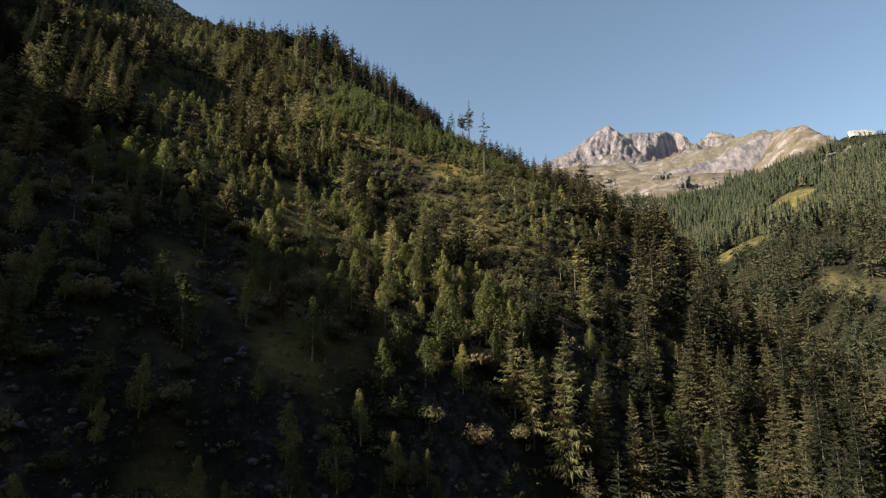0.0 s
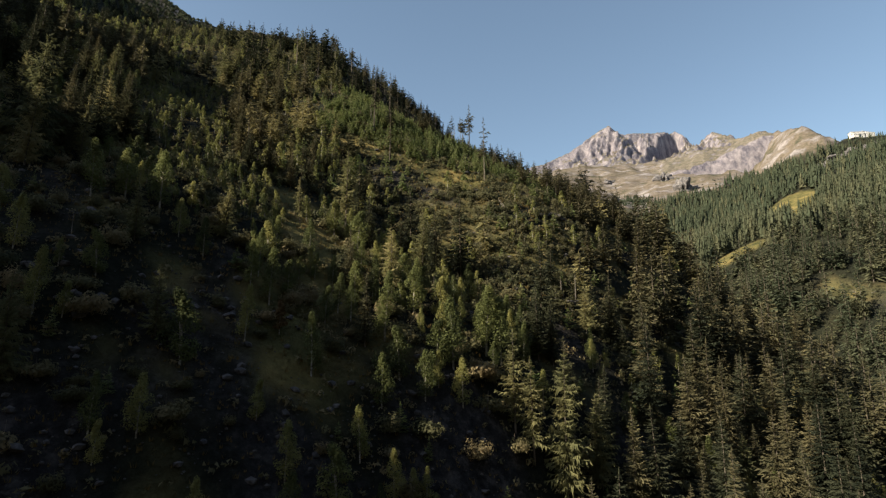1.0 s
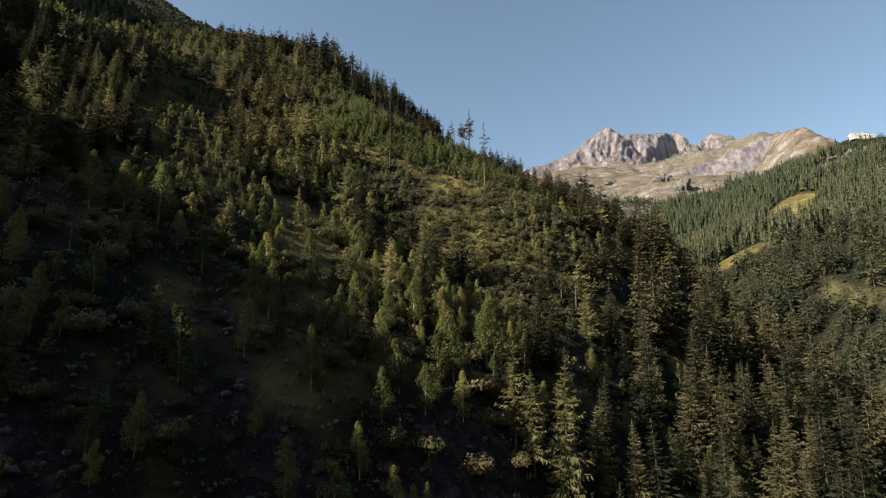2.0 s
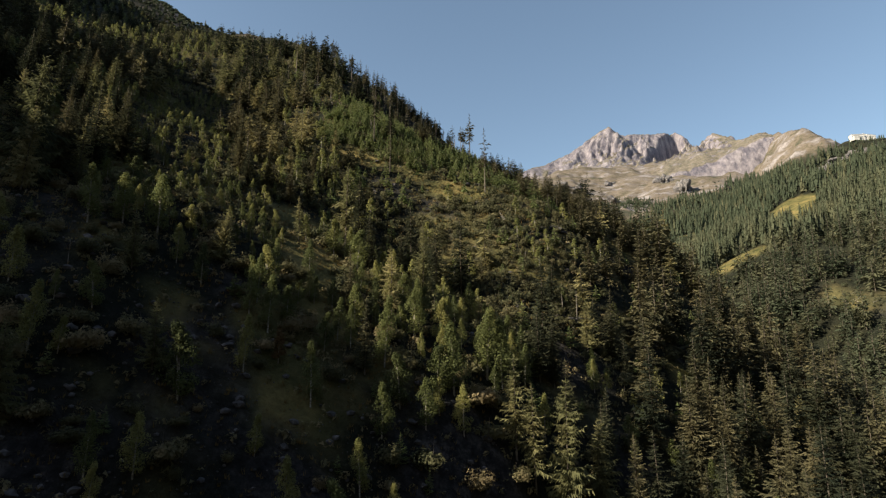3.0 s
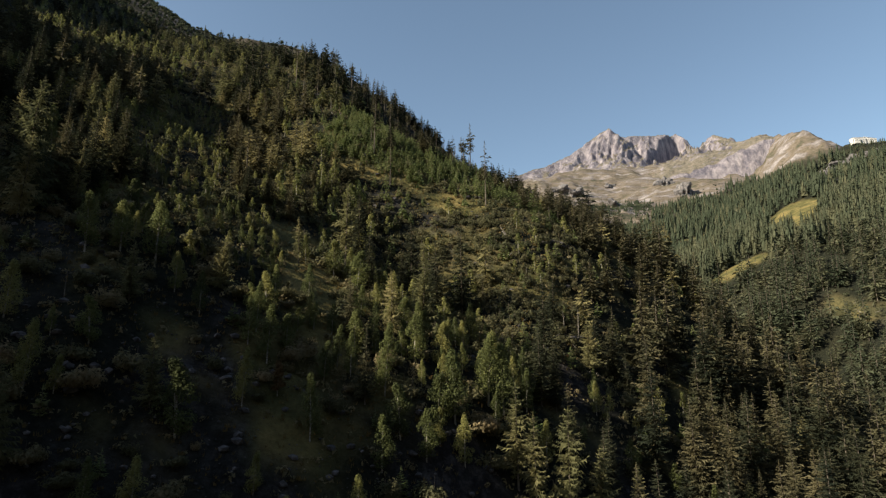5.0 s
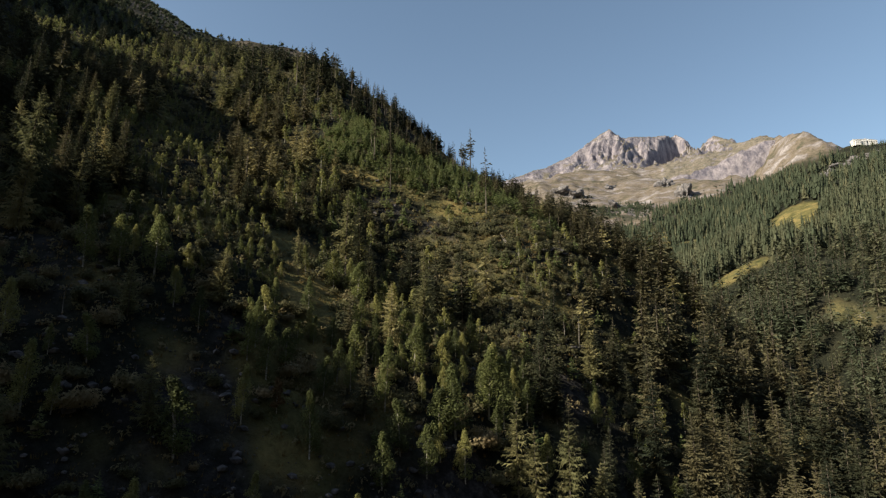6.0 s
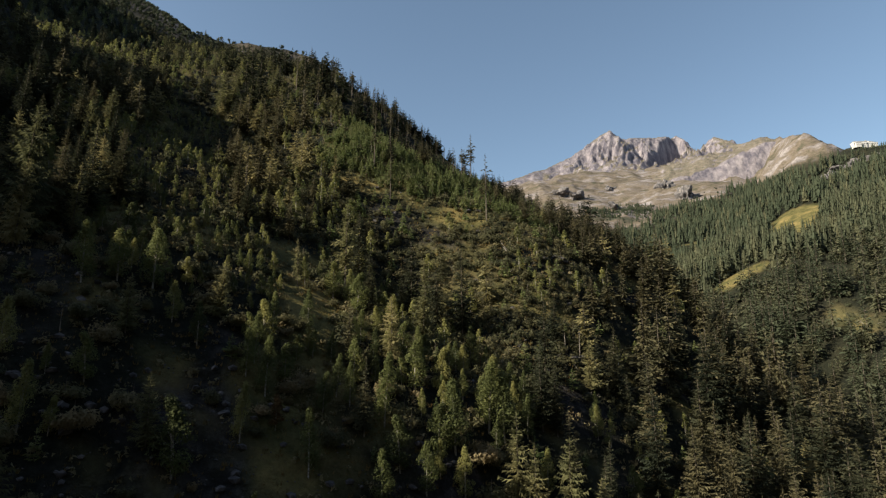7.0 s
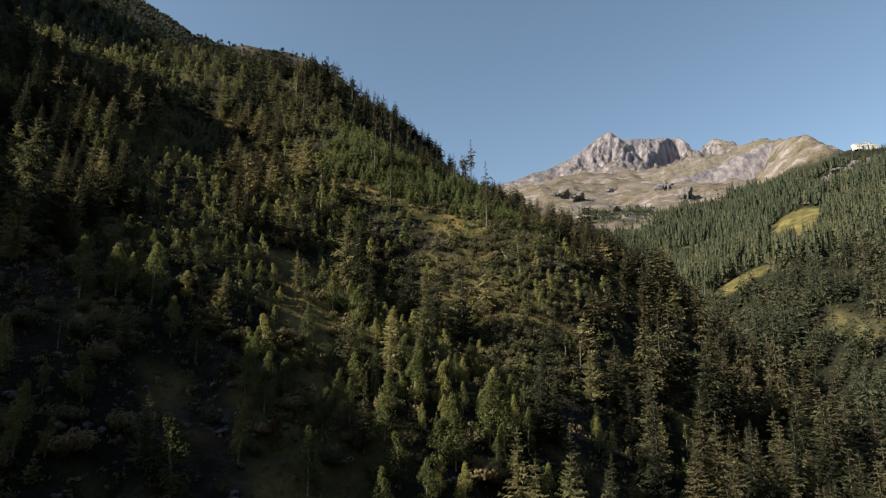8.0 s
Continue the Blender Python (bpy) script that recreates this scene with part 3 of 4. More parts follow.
def broadleaf(rng, h, spread, lobes, leaves, size, bare=0.25, stems=1, lump=0.1):
    """Trunk with limbs, and a crown of loose leaf clumps with gaps."""
    trunk, crown = Shape(), Shape()
    for st in range(stems):
        a = rng.uniform(0, 6.28)
        bend = rng.uniform(0.02, 0.09) * h * (1 if stems == 1 else 2.5)
        at = lambda u, a=a, bend=bend: (bend * math.cos(a) * u ** 1.6, bend * math.sin(a) * u ** 1.6, h * u)
        r0 = 0.011 * h + 0.02
        pts = [at(u) for u in (0, 0.25, 0.5, 0.75, 0.96)]
        pts[0] = (pts[0][0], pts[0][1], -0.4)
        trunk.tube(pts, [r0 * 1.2, r0, r0 * 0.75, r0 * 0.45, 0.015], 5)
        for k in range(max(1, lobes // stems)):
            u = bare + (1 - bare) * (k + rng.uniform(0.2, 0.9)) / max(1, lobes // stems)
            w = spread * math.sin(math.pi * min(1, 0.25 + 0.75 * (u - bare) / (1 - bare)) ** 0.9) * rng.uniform(0.55, 1.1)
            b, aa = at(max(0.1, u - 0.12)), rng.uniform(0, 6.28)
            e = (b[0] + math.cos(aa) * w * 0.62, b[1] + math.sin(aa) * w * 0.62, h * u)
            trunk.tube([b, e], [r0 * 0.35, 0.015], 3)
            leaf_cloud(crown, rng, e[0], e[1], e[2], 0.3 * spread + 0.4 * w, lump * rng.uniform(0.9, 1.3) * h, leaves // lobes, size)
    top = at(0.96)
    leaf_cloud(crown, rng, top[0], top[1], top[2] - 0.02 * h, 0.3 * spread, 0.7 * lump * h, leaves // lobes // 2, size)
    return trunk, crown


def low_bush(rng, h, spread, clumps, leaves, size):
    """A rounded bush: short stems and leaf clumps down to the ground."""
    trunk, crown = Shape(), Shape()
    trunk.tube([(0, 0, -0.3), (0.05 * h, 0, h)], [0.05, 0.01], 3)
    for k in range(clumps):
        a, r = rng.uniform(0, 6.283), spread * rng.uniform(0.1, 0.62)
        top = h * rng.uniform(0.55, 1.0)
        x, y = r * math.cos(a), r * math.sin(a)
        trunk.tube([(0, 0, 0), (x, y, top * 0.7)], [0.03, 0.01], 3)
        leaf_cloud(crown, rng, x, y, top * 0.5, spread * rng.uniform(0.38, 0.6), top * 0.52, leaves // clumps, size)
    return trunk, crown


def part(name, mesh, parent, label=""):
    ob = new(name, mesh)
    ob.parent = parent
    return tagged(ob, label)


def thing_from(name, trunk, crown, bark, leaf, label, category, group):
    base = tagged(new(name), label, category, group)
    part("trunk", trunk.mesh("trunk", bark), base)
    part("crown", crown.mesh("crown", leaf), base)
    return base


rng = random.Random(7)
# near shapes by kind: lists of (high, function that makes the first one)
KINDS = {
    "spruce_tree": [(24, lambda: conifer(rng, 24, 0.04, 4.6, 44, 10, 5, 0.5, 0.7, 0.28, 0.9, 6, 0.2), SPRUCE, "tall dark green spruce with drooping branches on the slope"),
                    (21, lambda: conifer(rng, 21, 0.10, 3.7, 40, 9, 5, 0.5, 0.7, 0.3, 0.9, 6, 0.22), SPRUCE, "slender dark spruce standing among other conifers"),
                    (18, lambda: conifer(rng, 18, 0.03, 4.2, 36, 10, 5, 0.42, 0.65, 0.25, 0.95, 6, 0.21), SPRUCE, "full green spruce with branches to the ground"),
                    (26, lambda: conifer(rng, 26, 0.15, 4.2, 42, 9, 5, 0.55, 0.7, 0.33, 0.8, 6, 0.2), SPRUCE, "old spruce with a bare lower trunk")],
    "larch_tree": [(26, lambda: conifer(rng, 26, 0.04, 4.8, 38, 9, 7, 0.45, 1.3, 0.4, 0.55, 6, 0.19, 0.45), LARCH, "tall yellow-green larch with ragged hanging branches"),
                   (20, lambda: conifer(rng, 20, 0.15, 3.0, 30, 7, 6, 0.36, 1.2, 0.5, 0.6, 6, 0.2, 0.35), LARCH, "sparse light green larch with thin foliage"),
                   (15, lambda: conifer(rng, 15, 0.05, 3.6, 28, 9, 7, 0.32, 1.0, 0.4, 0.75, 6, 0.2, 0.4), LARCH, "young yellow-green larch on the hillside")],
    "birch_tree": [(9, lambda: broadleaf(rng, 9, 2.0, 20, 2600, 0.15, 0.15, 1, 0.11), BIRCH, "slim birch with yellow-green leaves and pale trunk"),
                   (7, lambda: broadleaf(rng, 7, 1.8, 16, 2300, 0.145, 0.1, 2, 0.12), BIRCH, "small double-stemmed birch turning yellow"),
                   (11, lambda: broadleaf(rng, 11, 2.2, 24, 3200, 0.155, 0.16, 1, 0.10), BIRCH, "tall birch with an airy green crown")],
    "bush": [(2.6, lambda: low_bush(rng, 2.6, 2.0, 7, 1100, 0.15), SHRUB, "low green alder bush on the slope"),
             (1.8, lambda: low_bush(rng, 1.8, 1.7, 6, 900, 0.14), SHRUB, "small dull green shrub among the scree")],
    "young_spruce": [(6, lambda: conifer(rng, 6, 0.03, 1.5, 16, 7, 3, 0.2, 0.4, 0.25, 0.9, 5, 0.4), YOUNG_GREEN, "young spruce growing on the slope"),
                     (4, lambda: conifer(rng, 4, 0.02, 1.2, 12, 7, 3, 0.15, 0.4, 0.25, 0.9, 5, 0.4), YOUNG_GREEN, "small bright green young spruce")],
    "rusty_birch": [(7, lambda: broadleaf(rng, 7, 1.6, 12, 900, 0.24), RUST, "small birch with rusty autumn leaves")],
}
GROUPS = {"spruce_tree": "spruces of the hillside", "larch_tree": "larches of the hillside", "birch_tree": "birches of the hillside", "bush": "bushes of the hillside", "young_spruce": "young spruces of the hillside", "rusty_birch": "autumn birches of the hillside"}
CATEGORY = {"bush": "bush", "rusty_birch": "tree"}
firsts, counts = {}, {}


def plant(kind, x, y, high, variant=None, turn=None):
    """Stands one plant of that height on the ground."""
    options = KINDS[kind]
    v = rng.randrange(len(options)) if variant is None else variant
    own, make, leaf, label = options[v]
    k = high / own
    wide = k * rng.uniform(0.88, 1.14)
    m = pose(x, y, land(x, y) - 0.05, rng.uniform(-1.5, 1.5), rng.uniform(-1.5, 1.5), rng.uniform(0, 360) if turn is None else turn) @ Matrix.Diagonal((wide, wide, k, 1))
    counts[kind] = counts.get(kind, 0) + 1
    if (kind, v) not in firsts:
        bark = BIRCH_BARK if "birch" in kind else BARK
        trunk, crown = make()
        firsts[kind, v] = thing_from("birch_tree" if kind == "rusty_birch" else kind, trunk, crown, bark, leaf, label, CATEGORY.get(kind, "tree"), GROUPS[kind])
        firsts[kind, v].matrix_basis = m
        return firsts[kind, v]
    ob = copy_thing(firsts[kind, v], m)
    ob.scale = (wide, wide, k)
    return ob


# light shapes for the trees too far to pick apart
MID = {"spruce_tree": [conifer(rng, 20, b, 4.3, 20, 7, 2, 0.5, 0.75, 0.3, 0.9, 4, 0.38) for b in (0.04, 0.1, 0.07)],
       "pole_tree": [conifer(rng, 22, b, 2.0, 12, 5, 2, 0.35, 0.7, 0.4, 0.8, 4, 0.5) for b in (0.5, 0.62, 0.4)],
       "larch_tree": [conifer(rng, 18, 0.08, 3.8, 17, 7, 3, 0.36, 0.85, 0.4, 0.75, 4, 0.36) for _ in range(2)],
       "young_spruce": [conifer(rng, 5, 0.02, 1.15, 12, 6, 1, 0.35, 0.8, 0.2, 0.95, 3, 0.5, 0.1) for _ in range(3)],
       "birch_tree": [broadleaf(rng, 8, 2.0, 9, 340, 0.30, 0.12, 1, 0.13) for _ in range(3)],
       "bush": [low_bush(rng, 2.4, 1.9, 4, 120, 0.26) for _ in range(4)]}
FAR = {"spruce_tree": [far_conifer(rng, 20, 3.3, 9, 6) for _ in range(6)],
       "larch_tree": [far_conifer(rng, 18, 3.4, 9, 6, 0.75) for _ in range(5)],
       "bush": [low_bush(rng, 2.6, 2.2, 2, 36, 0.75) for _ in range(3)]}
HIGH_UP = {"spruce_tree": [far_conifer(rng, 20, 3.5, 5, 5) for _ in range(6)], "larch_tree": [far_conifer(rng, 18, 3.5, 5, 5, 0.75) for _ in range(4)], "bush": FAR["bush"]}
LIGHT = {"spruce_tree": [conifer(rng, 20, 0.06, 3.9, 17, 6, 2, 0.5, 0.75, 0.28, 0.9, 4, 0.4) for _ in range(4)],
         "larch_tree": [conifer(rng, 18, 0.08, 3.5, 14, 6, 2, 0.36, 0.8, 0.45, 0.7, 4, 0.5) for _ in range(3)], "bush": MID["bush"]}
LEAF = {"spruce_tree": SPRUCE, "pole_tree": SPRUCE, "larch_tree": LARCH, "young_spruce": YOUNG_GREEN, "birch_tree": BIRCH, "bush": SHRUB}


FAR_LEAF = {"spruce_tree": FAR_SHADE_CANOPY, "larch_tree": FAR_SHADE_LARCH, "bush": FAR_SHADE_CANOPY}


def stand_of(name, rows, shapes, label, category="forest", leaves=None):
    """Many small trees, (kind, x, y, high), as one object: crowns by leaf, and trunks."""
    if not rows:
        return
    zs = land_z(np.array([r[1] for r in rows]), np.array([r[2] for r in rows]))
    pools = {}
    for (kind, x, y, high), z in zip(rows, zs):
        pair = rng.choice(shapes[kind])
        own = pair[0].v and max(p[2] for p in pair[0].v)
        k, a = high / own, rng.uniform(0, 6.283)
        w = k * rng.uniform(0.8, 1.25)
        ca, sa = math.cos(a) * w, math.sin(a) * w
        for which, shp in (("trunk", pair[0]), (kind, pair[1])):
            v, f = shp.arrays() if not hasattr(shp, "kept") else shp.kept
            shp.kept = (v, f)
            mat = (BIRCH_BARK if kind == "birch_tree" else BARK) if which == "trunk" else (leaves or LEAF)[kind]
            pool = pools.setdefault(mat.name, [mat, [], [], 0])
            pool[1].append(np.stack([x + v[:, 0] * ca - v[:, 1] * sa, y + v[:, 0] * sa + v[:, 1] * ca, z - 0.1 + v[:, 2] * k], 1))
            pool[2].append(f + pool[3])
            pool[3] += len(v)
    base = tagged(new(name), label, category, kind="stuff")
    for mat, vs, fs, _ in pools.values():
        part("trunks" if "bark" in mat.name else "crowns", meshed("crowns", np.concatenate(vs), np.concatenate(fs), mat), base)
    return base


# ---- planting the near hillside ----
MIXES = {  # stand: how likely each kind is at one spot
    "scree": [("bush", 0.32), ("birch_tree", 0.2), ("young_spruce", 0.04)],
    "lawn": [("bush", 0.12), ("birch_tree", 0.05)],
    "birches": [("birch_tree", 0.36), ("bush", 0.42), ("spruce_tree", 0.02), ("young_spruce", 0.08), ("larch_tree", 0.01)],
    "spruces": [("spruce_tree", 0.10), ("larch_tree", 0.01), ("birch_tree", 0.05), ("young_spruce", 0.06), ("bush", 0.3)],
    "mixed": [("spruce_tree", 0.08), ("birch_tree", 0.16), ("bush", 0.3), ("larch_tree", 0.03), ("young_spruce", 0.2)],
    "spur": [("bush", 0.78), ("birch_tree", 0.07), ("young_spruce", 0.10)],
    "young": [("young_spruce", 0.80), ("bush", 0.14), ("pole_tree", 0.006)],
    "ledge": [("bush", 0.55), ("young_spruce", 0.16)],
    "gully": [("bush", 0.36), ("birch_tree", 0.62)],
    "larches": [("spruce_tree", 0.12), ("larch_tree", 0.05), ("birch_tree", 0.2), ("bush", 0.34), ("young_spruce", 0.1)],
    "conifers": [("spruce_tree", 0.15), ("larch_tree", 0.16), ("birch_tree", 0.08), ("bush", 0.34), ("young_spruce", 0.14)],
    "crest": [("pole_tree", 0.15), ("spruce_tree", 0.24), ("bush", 0.2), ("young_spruce", 0.14)],
}
HIGH = {"spruce_tree": (11, 23), "larch_tree": (10, 19), "birch_tree": (4, 9), "bush": (1.3, 4.2), "young_spruce": (2.5, 6.5), "pole_tree": (14, 21)}
NEAR_END = 168  # metres ahead: nearer plants are things of their own
# trees that stand out: x, y, height of the tip over the valley, which shape of their kind
LOWER_SPRUCES = [(49.4, 150.3, 67, 0), (75, 197.7, 88, 1), (45.3, 166, 76, 2), (41, 167, 74, 2), (91.9, 212, 84, 0), (100.5, 217, 88, 1), (66.7, 148.3, 52, 0), (76, 160, 53, 3), (81, 168, 54.5, 0), (88.8, 162.2, 55, 0), (83.2, 140.3, 42, 1), (56, 146.4, 46, 2), (70.2, 213, 106, 1), (55.6, 256.5, 139, 0), (85.3, 290.6, 141, 1), (122.9, 213, 73, 0), (158.8, 252, 72, 0), (151, 223, 61, 1), (33.6, 131, 49, 0), (99.5, 252, 108.5, 1), (30.4, 169.4, 85, 1), (63, 190, 84, 0), (31, 126, 46.6, 1), (78, 205, 86.2, 1), (75, 178, 76.3, 0), (82, 185, 78.2, 1), (76, 155, 53.1, 3), (82, 155, 53.2, 0), (100, 180, 66.1, 1), (103, 174, 58.8, 0), (85, 147, 40.6, 3), (77, 142, 42.0, 0), (50, 134, 39.5, 2), (52, 128, 33.8, 2), (100, 160, 47.8, 1), (102, 157, 47.7, 0), (101, 194, 67.4, 1), (92, 192, 69.3, 3)]
UPPER_SPRUCES = [(-72, 138, 111, 2), (-89.6, 153.2, 134.5, 0), (-99, 149, 133, 2), (-119.5, 183.2, 169.5, 0), (-76.5, 114, 106.5, 2), (-18.1, 144.2, 91, 2), (-57.8, 162.6, 128.5, 0), (-88.3, 248, 187, 0), (-76.5, 240, 177, 2), (-43.2, 207.5, 140, 0), (-22.6, 237.9, 168, 1), (-103, 143, 133.1, 0), (-128, 200, 175.5, 0), (-24, 167, 109.1, 0), (5, 166, 98.0, 1), (-9, 168, 101.5, 2)]
TALL_LARCHES = [(22, 114.4, 50.5, 0), (29, 121, 43, 0), (16.4, 114.8, 49.6, 1), (13.3, 116.1, 55, 1), (-41, 87.3, 61, 2), (-41.1, 111.4, 82.5, 2), (-50.7, 97, 77, 2), (-6, 176.4, 97.5, 2), (-78.5, 107.1, 112, 0), (-76, 104, 100, 0), (-131.6, 189.8, 171, 2), (38, 162, 72.6, 2), (-52, 73, 56.7, 0), (-98, 129, 121.6, 0), (-26, 157, 109.1, 1), (-5, 144, 85.1, 2)]
TALL_BIRCHES = [(-37.1, 87.4, 57, 1), (-61.4, 101.1, 86.5, 2), (-57.4, 104.9, 86, 0), (-52.6, 108.2, 87, 0), (-29.9, 104, 67, 2), (-21, 99.3, 55.2, 2), (8.9, 127.1, 64.2, 2), (12, 127.5, 62, 0), (2, 116.4, 60, 0), (-10.8, 113.3, 64.7, 2), (-17.4, 119.4, 68, 0), (-1.2, 114.5, 56, 1), (3.6, 111.2, 48.6, 0), (-60, 111, 87.7, 1), (-58, 113, 88.5, 1), (-56, 116, 89.0, 1), (-6, 124, 67.9, 0), (10, 134, 63.7, 0), (1, 137, 68.6, 0), (-31, 96, 59.2, 2), (-12, 139, 79.7, 0), (-18, 131, 75.3, 0), (-3, 108, 49.7, 0), (-10, 103, 48.8, 0), (-51, 88, 66.2, 1), (-42, 104, 73.0, 0)]
taken = []
for kind, rows in (("spruce_tree", LOWER_SPRUCES), ("spruce_tree", UPPER_SPRUCES), ("larch_tree", TALL_LARCHES), ("birch_tree", TALL_BIRCHES)):
    for x, y, tip, variant in rows:
        plant(kind, x, y, tip - land(x, y), variant)
        taken.append((x, y))
plant("rusty_birch", -27, 101, 5.5)
POLES = [(12.6, 271.8, 26), (15.5, 216, 26), (-20, 215, 21), (-64, 282, 25), (-28, 229, 27), (-24, 252, 23), (12, 262, 22), (9, 263, 17), (-53, 320, 18), (-44, 315, 19), (-36, 322, 17), (-88, 252, 20), (-80, 300, 24), (-66, 262, 27), (-62, 180, 17), (8, 262, 17), (4, 255, 15), (-70, 350, 14), (-60, 352, 16), (-52, 345, 15), (-48, 352, 13), (-40, 335, 15), (-34, 330, 16), (-30, 322, 15), (-26, 318, 14), (-20, 312, 14), (-16, 308, 12), (-66, 360, 15), (-75, 365, 17), (-80, 330, 20)]
upper = [("pole_tree", x, y, high) for x, y, high in POLES]
cell = 3.2
yy = 58.0
while yy < 470:
    cell = 3.2 if yy < 195 else 3.7 if yy < 290 else 4.8
    xx = -0.8 * yy - 12
    while xx < min(175, 0.8 * yy + 12):
        x, y = xx + rng.uniform(0, cell), yy + rng.uniform(0, cell)
        xx += cell
        if 0.623 * x + 0.782 * y > 300 or any(abs(x - a) < 2.5 and abs(y - b) < 2.5 for a, b in taken):
            continue
        pick = rng.random()
        stand = stand_at(x, y)
        for kind, share in MIXES[stand]:
            if pick < share:
                lo, hi = HIGH[kind]
                high = (lo + (hi - lo) * rng.random() ** 1.2) * (0.62 if kind == "birch_tree" and stand == "gully" else 0.6 if kind == "spruce_tree" and stand == "mixed" else 1.15 if kind == "spruce_tree" and stand == "spruces" else 0.92 if stand in ("larches", "conifers") else 1)
                if stand == "crest" and x > -26:
                    high *= 0.75 if x > 22 or x < -4 else 0.5
                if stand == "spruces" and 28 < x < 64 and y > 192:
                    high = min(high, 15)
                if kind in ("spruce_tree", "larch_tree", "birch_tree") and any(abs(x - a) < 6 and abs(y - b) < 7 for a, b, _, _ in TALL_LARCHES):
                    break
                if y > 250 and kind in ("spruce_tree", "larch_tree", "pole_tree"):
                    high *= 0.6 if x < -0.41 * y else 0.97 if x < -0.19 * y else 0.8
                if y < NEAR_END and kind in KINDS and counts.get(kind, 0) < 300:
                    plant(kind, x, y, high)
                else:
                    upper.append((kind, x, y, high))
                break
            pick -= share
    yy += cell
for _ in range(3000):  # undergrowth between the trees
    x, y = rng.uniform(-60, 60), rng.uniform(140, 290)
    stand = stand_at(x, y)
    if stand in ("spur", "mixed", "birches", "gully", "ledge", "young") and 0.623 * x + 0.782 * y < 285:
        upper.append(("bush", x, y, rng.uniform(0.9, 3.2) if stand not in ("ledge", "young") else rng.uniform(0.6, 1.5)))
for _ in range(1500):  # the planted slope of young spruces
    x, y = rng.uniform(-48, 44), rng.uniform(222, 292)
    if stand_at(x, y) in ("young", "crest", "ledge") and 0.623 * x + 0.782 * y < 250 and rng.random() < 0.35 + 0.9 * fbm(np.array([x]), np.array([y]), 14, 3, 131)[0] + 0.3:
        upper.append(("young_spruce", x, y, rng.uniform(3.0, 6.5)))
for _ in range(150):  # conifers along the crest
    x = rng.uniform(-85, 95)
    y = (rng.uniform(252, 274) - 0.623 * x) / 0.782
    upper.append(("spruce_tree", x, y, rng.uniform(7, 12)))
for k in range(52):  # tall spruces along the back of the spur
    x = 40 + 80 * rng.random()
    y = 262 + 0.3 * (x - 40) + rng.uniform(-40, 4)
    upper.append(("larch_tree" if k % 6 == 0 else "spruce_tree", x, y, (8 + 8 * rng.random()) if x < 62 else 11 + 14 * rng.random()))
for k in range(34):  # the rib left of the gully
    u = rng.random()
    upper.append(("spruce_tree" if k % 4 else "larch_tree", -108 - 34 * u + rng.gauss(0, 4), 188 + 84 * u + rng.gauss(0, 5), rng.uniform(13, 20)))
stand_of("upper_forest", [r for r in upper if r[2] > 262 and r[0] in ("spruce_tree", "larch_tree", "bush")], {**LIGHT, "spruce_tree": [conifer(rng, 20, 0.05, 4.4, 16, 6, 2, 0.5, 0.65, 0.28, 0.9, 4, 0.5) for _ in range(4)]}, "dense conifers high on the near slope", leaves={"spruce_tree": SPRUCE, "larch_tree": LARCH, "bush": SHRUB})
upper = [r for r in upper if r[2] <= 262 or r[0] not in ("spruce_tree", "larch_tree", "bush")]
stand_of("hillside_forest", upper, MID, "mixed conifer forest with bare trunks along the upper slope")

# ---- the forest of the opposite slope ----
def forest_rows(y0, y1, cell, trees=0.74):
    rows, y = [], y0
    while y < y1:
        n = int(0.62 * y / cell) + 1
        xs = 0.25 * y + 10 + cell * (np.arange(n) + np.array([rng.random() for _ in range(n)]))
        ys = y + cell * np.array([rng.random() for _ in range(n)])
        zs = land_z(xs, ys)
        line = tree_line(xs, ys, zs)
        ok = (hill_z(xs, ys) < zs - 8) & (meadow_at(xs, ys) < 0.25) & (meadow_at(1.025 * xs, 1.025 * ys) < 0.5) & (meadow_at(1.055 * xs, 1.055 * ys) < 0.6) & (((meadow_at(1.08 * xs, 1.08 * ys) < 0.7) & (meadow_at(1.11 * xs, 1.11 * ys) < 0.8)) | (ys < 420)) & (line < 140) & (zs < 600) & (near_line(xs, ys, *FELLED[:4]) > FELLED[4]) & (near_line(xs, ys, 492, 752, 600, 790) > 20)
        for x, yv, good, tl, thin in zip(xs, ys, ok, line, fbm(xs, ys, 45, 3, 87)):
            if good and rng.random() < 0.92 + 0.5 * thin and not (x > 0.62 * yv and yv > 835):
                r = rng.random() if tl < 12 else (0.95 if rng.random() < 1.1 - 0.03 * tl else 2)
                if r > 1:
                    continue
                if r < trees:
                    rows.append(("spruce_tree", x, yv, rng.uniform(10, 24) * (1 + 0.25 * thin) * (0.35 if 575 < x < 700 and 760 < yv < 905 else 1)))
                elif r < trees + 0.16:
                    rows.append(("larch_tree", x, yv, rng.uniform(10, 21) * (0.35 if 575 < x < 700 and 760 < yv < 905 else 1)))
                else:
                    rows.append(("bush", x, yv, rng.uniform(1.6, 3.4)))
        y += cell
    return rows


